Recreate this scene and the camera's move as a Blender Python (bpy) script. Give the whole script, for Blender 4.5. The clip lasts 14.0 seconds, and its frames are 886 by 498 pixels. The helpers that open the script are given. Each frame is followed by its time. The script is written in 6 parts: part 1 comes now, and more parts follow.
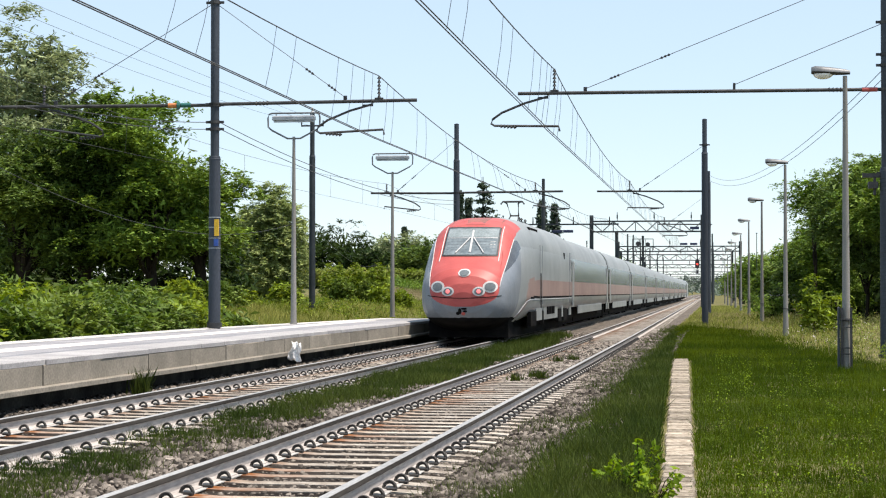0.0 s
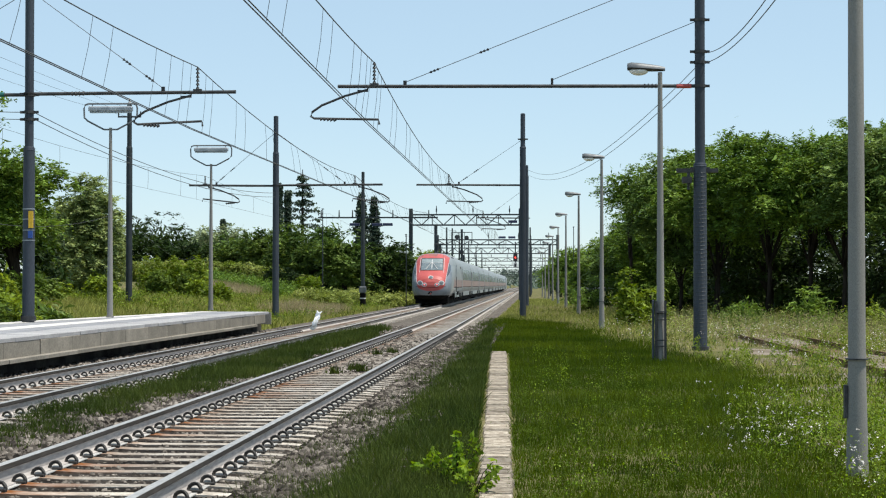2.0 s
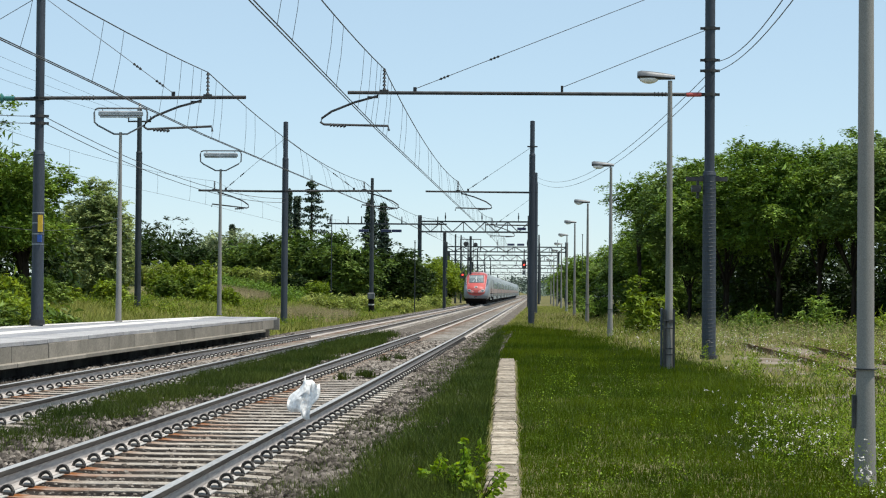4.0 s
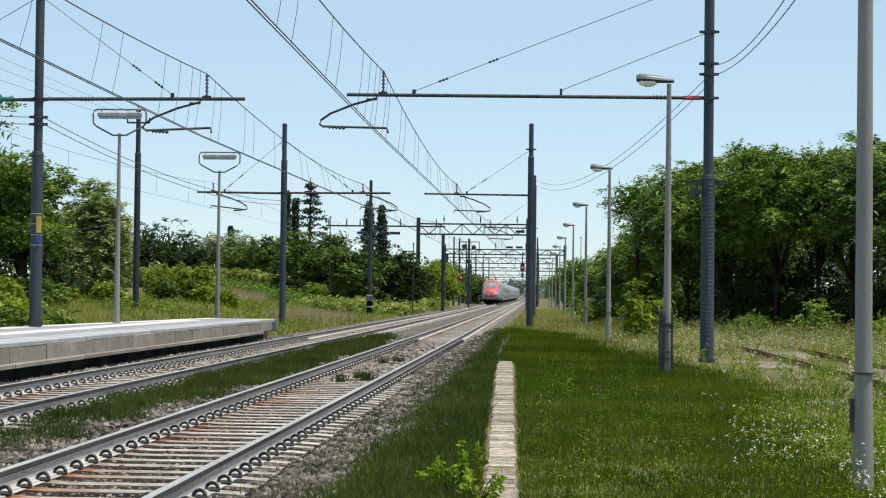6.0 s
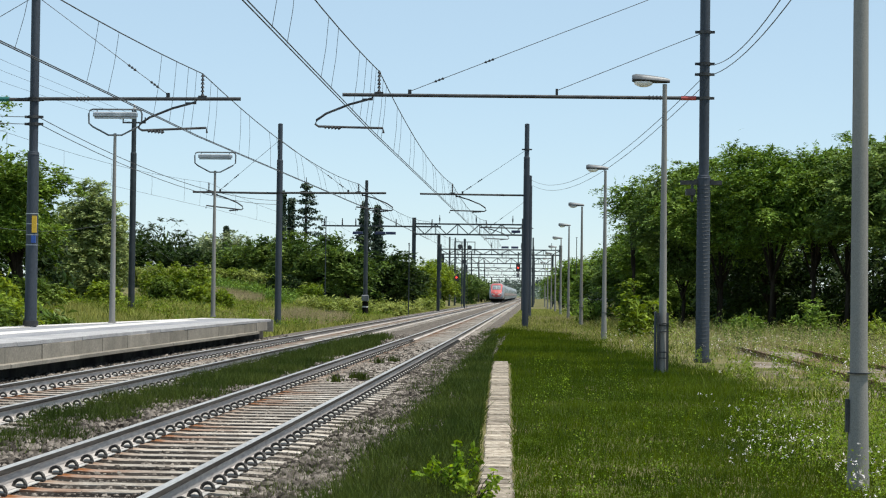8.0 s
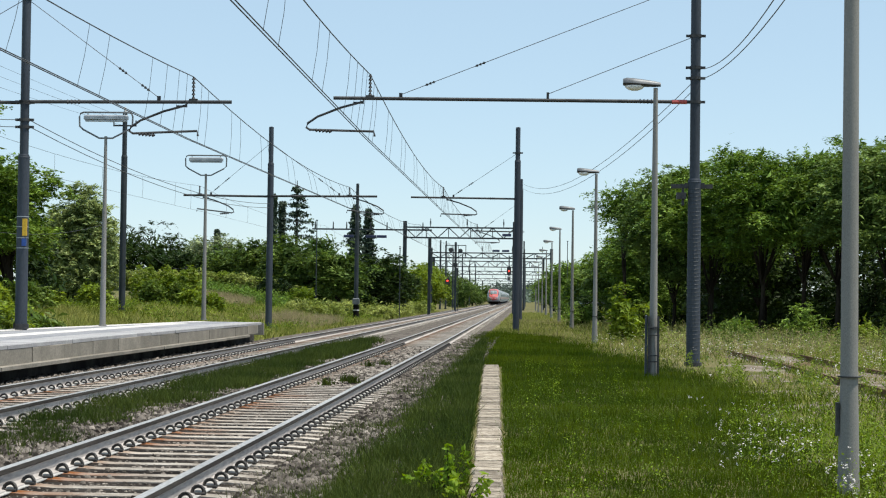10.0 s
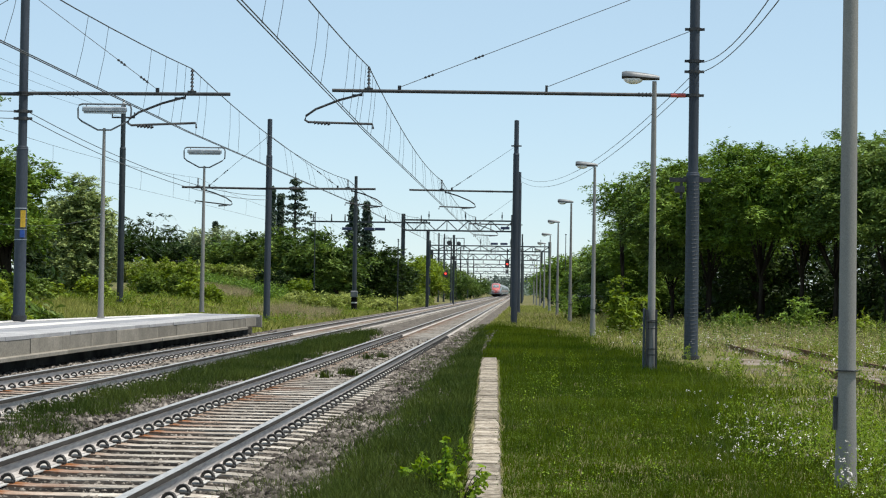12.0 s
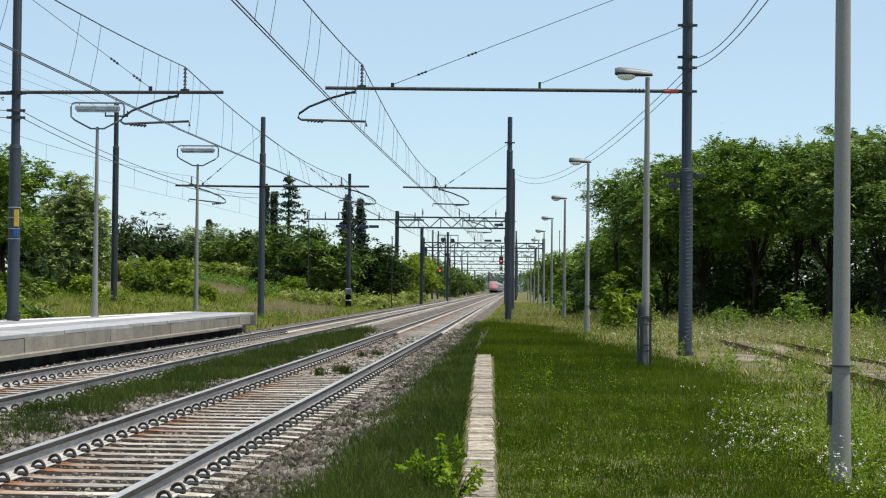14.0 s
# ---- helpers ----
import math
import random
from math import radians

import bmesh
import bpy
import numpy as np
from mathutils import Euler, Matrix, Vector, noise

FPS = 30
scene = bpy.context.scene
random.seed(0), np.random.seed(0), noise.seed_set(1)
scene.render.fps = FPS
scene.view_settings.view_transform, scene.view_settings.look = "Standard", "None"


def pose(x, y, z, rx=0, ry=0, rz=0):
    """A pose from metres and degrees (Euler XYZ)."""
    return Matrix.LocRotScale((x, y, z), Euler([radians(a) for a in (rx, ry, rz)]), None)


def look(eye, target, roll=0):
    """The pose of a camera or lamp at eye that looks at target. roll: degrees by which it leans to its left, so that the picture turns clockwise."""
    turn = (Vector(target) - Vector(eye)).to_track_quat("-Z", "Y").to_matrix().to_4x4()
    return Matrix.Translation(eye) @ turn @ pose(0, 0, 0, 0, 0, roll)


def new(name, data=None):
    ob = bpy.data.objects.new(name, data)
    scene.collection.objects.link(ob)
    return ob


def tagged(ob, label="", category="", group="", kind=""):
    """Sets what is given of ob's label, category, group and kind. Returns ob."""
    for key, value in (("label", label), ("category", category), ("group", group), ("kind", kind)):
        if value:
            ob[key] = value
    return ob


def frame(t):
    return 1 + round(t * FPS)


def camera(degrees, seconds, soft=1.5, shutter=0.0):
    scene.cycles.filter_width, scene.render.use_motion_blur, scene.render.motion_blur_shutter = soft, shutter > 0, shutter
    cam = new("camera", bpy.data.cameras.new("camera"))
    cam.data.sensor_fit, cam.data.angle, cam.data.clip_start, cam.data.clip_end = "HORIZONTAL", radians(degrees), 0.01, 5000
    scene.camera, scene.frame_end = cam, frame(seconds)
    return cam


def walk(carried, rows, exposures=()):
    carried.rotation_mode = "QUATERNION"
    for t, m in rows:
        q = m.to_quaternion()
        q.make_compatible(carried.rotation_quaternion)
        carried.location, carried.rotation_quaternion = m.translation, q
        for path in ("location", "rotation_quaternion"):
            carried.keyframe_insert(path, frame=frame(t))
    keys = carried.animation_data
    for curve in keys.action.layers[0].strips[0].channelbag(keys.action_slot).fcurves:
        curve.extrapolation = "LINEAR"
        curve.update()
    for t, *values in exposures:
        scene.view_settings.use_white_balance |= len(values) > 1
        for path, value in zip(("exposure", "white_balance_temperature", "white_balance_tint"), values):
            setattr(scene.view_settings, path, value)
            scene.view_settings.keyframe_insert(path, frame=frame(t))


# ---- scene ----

import itertools

# ---- camera: it stands on one spot and pans ----
EYE = 1.76
cam = camera(26.74, 14.0, 1.15)
TURNS = [
    (0.0, 8.339, 1.315, 0.009), (0.5, 6.647, 1.312, 0.101), (1.0, 5.268, 1.368, 0.219), (1.5, 3.355, 1.238, 0.063),
    (2.0, 2.793, 1.103, 0.027), (2.5, 2.991, 1.198, 0.184), (3.0, 2.930, 1.327, 0.398), (5.5, 3.252, 1.281, 0.481),
    (6.0, 3.017, 1.385, 0.658), (6.5, 2.935, 1.392, 0.699), (7.0, 3.008, 1.427, 0.642), (7.5, 2.959, 1.377, 0.651),
    (10.0, 2.606, 1.497, 0.725), (10.5, 2.576, 1.403, 0.669), (11.0, 2.762, 1.490, 0.793), (11.5, 2.624, 1.337, 0.844),
    (12.0, 2.549, 1.276, 0.886), (12.5, 2.393, 1.383, 0.816), (13.0, 2.334, 1.314, 0.753), (13.5, 2.287, 1.200, 0.767),
    (14.0, 2.361, 1.189, 0.600),
]
walk(cam, [(t, pose(0, 0, EYE, 0, 0, yaw) @ pose(0, 0, 0, 90 + pitch) @ pose(0, 0, 0, 0, 0, roll)) for t, yaw, pitch, roll in TURNS],
     exposures=[(0.0, 0.48, 6850, 16), (0.5, 0.32, 6650, 12), (1.0, 0.29, 6600, 12), (1.5, 0.22, 6550, 11), (2.0, 0.18, 6500, 10), (14.0, 0.18, 6500, 10)])

# ---- light ----
SUN = Vector((0.33, -0.06, 0.94)).normalized()
world = bpy.data.worlds.new("sky")
scene.world = world
world.use_nodes = True
wn = world.node_tree.nodes
sky = wn.new("ShaderNodeTexSky")
sky.sky_type, sky.sun_disc = "NISHITA", False
sky.sun_elevation, sky.sun_rotation = math.asin(SUN.z), math.atan2(SUN.x, SUN.y)
sky.air_density, sky.dust_density, sky.ozone_density = 0.82, 0.05, 1.8
wn["Background"].inputs["Strength"].default_value = 0.122
haze = wn.new("ShaderNodeMixRGB")
haze.inputs[0].default_value, haze.inputs[2].default_value = 0.55, (4.35, 5.85, 6.75, 1)
world.node_tree.links.new(sky.outputs[0], haze.inputs[1])
world.node_tree.links.new(haze.outputs[0], wn["Background"].inputs["Color"])
sun = new("sun", bpy.data.lights.new("sun", "SUN"))
sun.data.energy, sun.data.angle, sun.data.color = 5.0, radians(0.55), (1.0, 0.94, 0.83)
sun.matrix_world = look(SUN * 50, (0, 0, 0))

# ---- materials ----


def mat(name, a, b, scale=3.0, fine=40.0, rough=0.7, metal=0.0, bump=0.3, spread=0.0, island=0.0, spec=0.5, through_light=0.0, stretch=(1, 1, 1)):
    """A surface that varies between two colours at one scale and in fine grain; spread: from piece to piece."""
    m = bpy.data.materials.new(name)
    m.use_nodes = True
    t = m.node_tree
    n, l = t.nodes, t.links
    p = n["Principled BSDF"]
    co = n.new("ShaderNodeTexCoord")
    mp = n.new("ShaderNodeMapping")
    mp.inputs["Scale"].default_value = stretch
    l.new(co.outputs["Object"], mp.inputs["Vector"])
    vec = mp.outputs[0]
    info = n.new("ShaderNodeObjectInfo")
    add = n.new("ShaderNodeVectorMath")
    add.operation = "MULTIPLY_ADD"
    l.new(info.outputs["Random"], add.inputs[0])
    add.inputs[1].default_value = (31, 17, 23)
    l.new(vec, add.inputs[2])
    n1, n2 = n.new("ShaderNodeTexNoise"), n.new("ShaderNodeTexNoise")
    for k, s, d in ((n1, scale, 5), (n2, fine, 3)):
        k.inputs["Scale"].default_value, k.inputs["Detail"].default_value = s, d
        l.new(add.outputs[0], k.inputs["Vector"])
    ramp = n.new("ShaderNodeValToRGB")
    ramp.color_ramp.elements[0].position, ramp.color_ramp.elements[1].position = 0.36, 0.66
    ramp.color_ramp.elements[0].color, ramp.color_ramp.elements[1].color = (*a, 1), (*b, 1)
    l.new(n1.outputs[0], ramp.inputs[0])
    val = n.new("ShaderNodeMapRange")
    val.inputs[1].default_value, val.inputs[2].default_value, val.inputs[3].default_value, val.inputs[4].default_value = 0.3, 0.7, 0.78, 1.2
    l.new(n2.outputs[0], val.inputs[0])
    hsv = n.new("ShaderNodeHueSaturation")
    l.new(ramp.outputs[0], hsv.inputs["Color"])
    value = val.outputs[0]
    for amount, source in ((spread, info.outputs["Random"]), (island, n.new("ShaderNodeNewGeometry").outputs["Random Per Island"])):
        if amount:
            mr = n.new("ShaderNodeMapRange")
            mr.inputs[3].default_value, mr.inputs[4].default_value = 1 - amount, 1 + amount
            l.new(source, mr.inputs[0])
            mu = n.new("ShaderNodeMath")
            mu.operation = "MULTIPLY"
            l.new(value, mu.inputs[0])
            l.new(mr.outputs[0], mu.inputs[1])
            value = mu.outputs[0]
    l.new(value, hsv.inputs["Value"])
    l.new(hsv.outputs[0], p.inputs["Base Color"])
    p.inputs["Roughness"].default_value, p.inputs["Metallic"].default_value = rough, metal
    p.inputs["Specular IOR Level"].default_value = min(spec, 0.05) if rough >= 0.75 else spec  # broken, porous surfaces don't gleam
    if bump:
        bp = n.new("ShaderNodeBump")
        bp.inputs["Strength"].default_value, bp.inputs["Distance"].default_value = bump, 0.01
        l.new(n2.outputs[0], bp.inputs["Height"])
        l.new(bp.outputs[0], p.inputs["Normal"])
    if through_light:
        tr, mx = n.new("ShaderNodeBsdfTranslucent"), n.new("ShaderNodeMixShader")
        br = n.new("ShaderNodeHueSaturation")
        br.inputs["Value"].default_value, br.inputs["Saturation"].default_value, br.inputs["Hue"].default_value = 1.5, 1.1, 0.485
        l.new(hsv.outputs[0], br.inputs["Color"])
        l.new(br.outputs[0], tr.inputs["Color"])
        mx.inputs[0].default_value = through_light
        l.new(p.outputs[0], mx.inputs[1])
        l.new(tr.outputs[0], mx.inputs[2])
        l.new(mx.outputs[0], n["Material Output"].inputs["Surface"])
    return m


def glow(name, colour, strength):
    m = bpy.data.materials.new(name)
    m.use_nodes = True
    p = m.node_tree.nodes["Principled BSDF"]
    p.inputs["Base Color"].default_value = (*colour, 1)
    p.inputs["Emission Color"].default_value, p.inputs["Emission Strength"].default_value = (*colour, 1), strength
    return m


EARTH = mat("grassy_earth", (0.085, 0.09, 0.03), (0.17, 0.15, 0.075), 0.7, 9, 0.95, bump=0.6)
# brown gravel taken almost to black, standing in for shaded gaps between sleepers
BED_SHADED = mat("ballast_gravel", (0.012, 0.0095, 0.008), (0.042, 0.035, 0.03), 2.2, 24, 0.95, bump=1.0)
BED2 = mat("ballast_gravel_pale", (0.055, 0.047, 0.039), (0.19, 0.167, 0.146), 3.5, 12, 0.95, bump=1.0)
STONE = mat("ballast_stone", (0.045, 0.039, 0.034), (0.175, 0.156, 0.138), 2.5, 60, 0.9, island=0.85)
RAILSIDE = mat("rail_steel", (0.36, 0.335, 0.32), (0.44, 0.41, 0.39), 2, 30, 0.8, 0.0, stretch=(1, 0.15, 1))
RAILTOP = mat("rail_running_surface", (0.30, 0.298, 0.295), (0.39, 0.387, 0.382), 2, 50, 0.55, 0.3, bump=0.05, stretch=(1, 0.1, 1))
RAILHEAD = mat("rail_head_dull", (0.045, 0.041, 0.038), (0.085, 0.078, 0.07), 2, 40, 0.8, 0.0, bump=0.1, stretch=(1, 0.1, 1))
SLEEPER = mat("sleeper_concrete", (0.27, 0.235, 0.20), (0.47, 0.43, 0.38), 5, 45, 0.9, spread=0.25)
RUSTY = mat("sleeper_rust_stained", (0.27, 0.235, 0.20), (0.47, 0.43, 0.38), 5, 45, 0.9, spread=0.25)
OLDSLEEPER = mat("sleeper_rotten_wood", (0.12, 0.08, 0.05), (0.24, 0.18, 0.13), 4, 40, 0.95, spread=0.3)


def stain(m, colour, centre, reach, most):
    """Rust run down from the rail seat: a stain round one place along the sleeper, broken up by grain."""
    t = m.node_tree
    n, l = t.nodes, t.links
    sep, co = n.new("ShaderNodeSeparateXYZ"), n.new("ShaderNodeTexCoord")
    l.new(co.outputs["Object"], sep.inputs[0])
    off = n.new("ShaderNodeMath")
    off.operation = "SUBTRACT"
    off.inputs[1].default_value = centre
    l.new(sep.outputs[0], off.inputs[0])
    dist = n.new("ShaderNodeMath")
    dist.operation = "ABSOLUTE"
    l.new(off.outputs[0], dist.inputs[0])
    fall = n.new("ShaderNodeMapRange")
    fall.inputs[1].default_value, fall.inputs[2].default_value, fall.inputs[3].default_value, fall.inputs[4].default_value = 0.05, reach, most, 0.0
    l.new(dist.outputs[0], fall.inputs[0])
    grain = n.new("ShaderNodeTexNoise")
    grain.inputs["Scale"].default_value = 9.0
    l.new(co.outputs["Object"], grain.inputs["Vector"])
    mul = n.new("ShaderNodeMath")
    mul.operation = "MULTIPLY"
    l.new(fall.outputs[0], mul.inputs[0])
    l.new(grain.outputs[0], mul.inputs[1])
    mix = n.new("ShaderNodeMixRGB")
    mix.inputs[2].default_value = (*colour, 1)
    p = n["Principled BSDF"]
    l.new(p.inputs["Base Color"].links[0].from_socket, mix.inputs[1])
    l.new(mul.outputs[0], mix.inputs[0])
    l.new(mix.outputs[0], p.inputs["Base Color"])


stain(RUSTY, (0.20, 0.075, 0.025), -0.62, 0.75, 1.6)
stain(SLEEPER, (0.20, 0.085, 0.03), -0.66, 0.4, 0.9)
CLIP = mat("clip_black_steel", (0.008, 0.008, 0.009), (0.022, 0.02, 0.018), 20, 90, 0.6, 0.2)
PAD = mat("clip_plate_pale", (0.36, 0.35, 0.335), (0.50, 0.49, 0.47), 6, 60, 0.6)
CONC = mat("platform_concrete", (0.20, 0.184, 0.156), (0.275, 0.25, 0.213), 1.4, 30, 0.9, bump=0.1, spread=0.12)
EDGE = mat("platform_edge_paving", (0.29, 0.287, 0.295), (0.37, 0.366, 0.372), 1.2, 40, 0.85, bump=0.1, spread=0.06)
COPING = mat("platform_coping", (0.50, 0.485, 0.465), (0.62, 0.605, 0.58), 1.2, 30, 0.85, bump=0.1, spread=0.06)
PAVING = mat("platform_asphalt", (0.225, 0.228, 0.245), (0.30, 0.302, 0.318), 0.8, 60, 0.9)
# footing concrete darkened to carry the shadow gap below the ledge
SHADED_FOOTING = mat("platform_footing", (0.03, 0.028, 0.026), (0.075, 0.07, 0.062), 1.5, 20, 0.95)
MAST = mat("mast_grey_paint", (0.029, 0.038, 0.053), (0.046, 0.058, 0.077), 1.6, 40, 0.65, 0.1, bump=0.1, stretch=(1, 1, 0.3))
DARKMAST = mat("mast_dark_paint", (0.02, 0.028, 0.034), (0.038, 0.047, 0.053), 1.5, 40, 0.6, 0.2, bump=0.1)
POST = mat("lamp_post_concrete", (0.235, 0.229, 0.216), (0.268, 0.261, 0.248), 1.5, 220, 0.85, stretch=(1, 1, 0.4))
GALV = mat("galvanised_steel", (0.30, 0.32, 0.34), (0.44, 0.46, 0.48), 3, 40, 0.45, 0.6, bump=0.05)
IRON = mat("dark_iron", (0.03, 0.032, 0.036), (0.07, 0.07, 0.07), 5, 60, 0.6, 0.4)
WIRE = mat("wire_copper_dark", (0.05, 0.052, 0.055), (0.09, 0.09, 0.09), 2, 30, 0.6, 0.4, bump=0)
LAMPTOP = mat("lamp_head_grey", (0.10, 0.11, 0.12), (0.16, 0.17, 0.18), 4, 40, 0.5, 0.3, bump=0.05)
LENS = mat("lamp_lens", (0.75, 0.76, 0.76), (0.85, 0.86, 0.86), 4, 40, 0.25, 0, bump=0)
COVER = mat("trough_cover_concrete", (0.19, 0.158, 0.122), (0.38, 0.335, 0.275), 4, 40, 0.9, spread=0.32)
BARK = mat("bark", (0.022, 0.018, 0.014), (0.05, 0.041, 0.032), 3, 20, 0.95, bump=0.8, stretch=(1, 1, 0.3))
GRASS = mat("grass_blade", (0.037, 0.069, 0.0045), (0.084, 0.12, 0.01), 0.35, 6, 0.7, bump=0, island=0.35, spec=0.08, through_light=0.35)
CLOVER = mat("clover_leaf", (0.045, 0.085, 0.008), (0.11, 0.165, 0.022), 1.5, 10, 0.7, bump=0, island=0.5, spec=0.08, through_light=0.3)
GRASSY = mat("grass_blade_yellowish", (0.18, 0.21, 0.05), (0.31, 0.315, 0.10), 0.5, 6, 0.7, bump=0, island=0.35, spec=0.08, through_light=0.35)
STRAW = mat("dry_grass", (0.26, 0.22, 0.12), (0.38, 0.33, 0.19), 0.6, 6, 0.8, bump=0, island=0.3, spec=0.08, through_light=0.3)
WEED = mat("weed_leaf", (0.13, 0.22, 0.02), (0.22, 0.32, 0.04), 2, 20, 0.55, bump=0, island=0.3, spec=0.08, through_light=0.4)
# dark trees' own green; on thickets and inner trees it paints in the shade
LEAF_DARK_AND_SHADE = mat("leaf_dark_green", (0.012, 0.029, 0.005), (0.042, 0.074, 0.013), 0.4, 8, 0.6, bump=0, island=0.5, spec=0.15, through_light=0.2)
LEAF_WOOD = mat("leaf_wood_green", (0.07, 0.125, 0.026), (0.17, 0.245, 0.06), 0.5, 8, 0.6, bump=0, island=0.5, spec=0.15, through_light=0.2)
LEAF_ACROSS = mat("leaf_across_green", (0.04, 0.08, 0.014), (0.12, 0.18, 0.036), 0.5, 8, 0.6, bump=0, island=0.55, spec=0.15, through_light=0.2)
LEAF_MID = mat("leaf_fresh_green", (0.07, 0.135, 0.018), (0.175, 0.265, 0.045), 0.4, 8, 0.6, bump=0, island=0.5, spec=0.15, through_light=0.22)
LEAF_PALE = mat("leaf_grey_green", (0.14, 0.185, 0.09), (0.28, 0.33, 0.17), 0.5, 8, 0.6, bump=0, island=0.5, spec=0.15, through_light=0.2)
LEAF_WILLOW = mat("leaf_willow", (0.19, 0.245, 0.09), (0.33, 0.40, 0.16), 0.5, 8, 0.6, bump=0, island=0.4, spec=0.15, through_light=0.25)
LEAF_BRAMBLE = mat("leaf_bramble", (0.18, 0.23, 0.05), (0.34, 0.38, 0.12), 0.5, 8, 0.6, bump=0, island=0.5, spec=0.15, through_light=0.3)
LEAF_BUSH = mat("leaf_bush_green", (0.055, 0.105, 0.012), (0.15, 0.215, 0.04), 0.5, 8, 0.55, bump=0, island=0.5, spec=0.2, through_light=0.25)
LEAF_LIME = mat("leaf_lime_green", (0.105, 0.165, 0.014), (0.21, 0.28, 0.038), 0.5, 8, 0.6, bump=0, island=0.5, spec=0.15, through_light=0.3)
NEEDLE = mat("conifer_needles", (0.028, 0.055, 0.032), (0.055, 0.085, 0.05), 0.8, 8, 0.7, bump=0, island=0.4, through_light=0.1)
# aerial haze mixed into the leaf colour, paler and greyer than near leaves
LEAF_FAR_HAZE = mat("leaf_hazy_green", (0.11, 0.15, 0.12), (0.17, 0.21, 0.17), 0.2, 4, 0.8, bump=0, island=0.3, through_light=0.2)
VERGE = mat("verge_grass_blade", (0.03, 0.052, 0.01), (0.068, 0.092, 0.02), 0.5, 6, 0.7, bump=0, island=0.4, spec=0.08, through_light=0.3)
PETAL = mat("white_petal", (0.62, 0.58, 0.56), (0.78, 0.75, 0.72), 3, 20, 0.6, bump=0, through_light=0.3)
RUST = mat("rusty_rail", (0.085, 0.05, 0.032), (0.15, 0.095, 0.062), 3, 30, 0.9)
SHEET = mat("white_plastic_sheet", (0.80, 0.80, 0.80), (0.88, 0.88, 0.88), 6, 30, 0.4, bump=0.1, through_light=0.3)
YELLOW = mat("yellow_sign", (0.60, 0.36, 0.02), (0.68, 0.42, 0.03), 6, 30, 0.5, bump=0)
GRAVEL = mat("pale_gravel", (0.12, 0.095, 0.072), (0.27, 0.235, 0.195), 1.5, 25, 0.95, bump=0.8)
NAVY = mat("navy_box", (0.012, 0.02, 0.06), (0.02, 0.03, 0.09), 4, 30, 0.5, bump=0)
ORANGE = mat("orange_sleeve", (0.50, 0.17, 0.05), (0.58, 0.21, 0.07), 6, 30, 0.5, bump=0)
TEAL = mat("teal_glass", (0.02, 0.11, 0.10), (0.03, 0.15, 0.13), 6, 30, 0.3, bump=0)
BLUE = mat("blue_sign", (0.02, 0.07, 0.30), (0.03, 0.10, 0.38), 6, 30, 0.5, bump=0)
REDLIGHT = glow("red_signal_light", (1.0, 0.05, 0.03), 3.0)
TAILLIGHT = glow("red_tail_light", (1.0, 0.22, 0.22), 0.45)
SOOT = mat("train_sooty_red", (0.20, 0.085, 0.075), (0.32, 0.10, 0.085), 2.5, 30, 0.7, bump=0.02)
RED = mat("train_red_paint", (0.39, 0.062, 0.056), (0.46, 0.085, 0.075), 1.6, 60, 0.5, bump=0.02)
SILVER = mat("train_silver_paint", (0.24, 0.265, 0.28), (0.31, 0.335, 0.35), 0.8, 60, 0.4, 0.15, bump=0.02)
ROOFPAINT = mat("train_roof_paint", (0.21, 0.235, 0.245), (0.29, 0.315, 0.325), 0.6, 60, 0.5, 0.1, bump=0.02)
DARKGREY = mat("train_dark_grey_paint", (0.16, 0.185, 0.215), (0.215, 0.24, 0.27), 1.2, 60, 0.45, 0.1, bump=0.02)
BANDGLASS = mat("train_window_band", (0.125, 0.145, 0.155), (0.165, 0.187, 0.195), 0.6, 30, 0.25, 0.1, bump=0)
PINK = mat("train_faded_red_band", (0.25, 0.17, 0.158), (0.32, 0.225, 0.21), 0.8, 60, 0.45, bump=0.02)
BLIND = mat("windscreen_blind", (0.20, 0.24, 0.25), (0.27, 0.31, 0.32), 3, 20, 0.2, bump=0)
UNDER = mat("underframe_black", (0.006, 0.006, 0.007), (0.014, 0.013, 0.012), 2, 30, 0.9, spec=0.05)
GLASS = mat("cab_glass", (0.12, 0.15, 0.165), (0.19, 0.225, 0.24), 2.5, 9, 0.08, 0.0, bump=0, spec=0.9)
SIDEGLASS = mat("cab_side_glass", (0.05, 0.055, 0.065), (0.08, 0.09, 0.10), 1.5, 20, 0.2, bump=0)
PALETRIM = mat("pale_trim", (0.48, 0.48, 0.48), (0.60, 0.60, 0.60), 4, 40, 0.4, bump=0)

# ---- building blocks ----


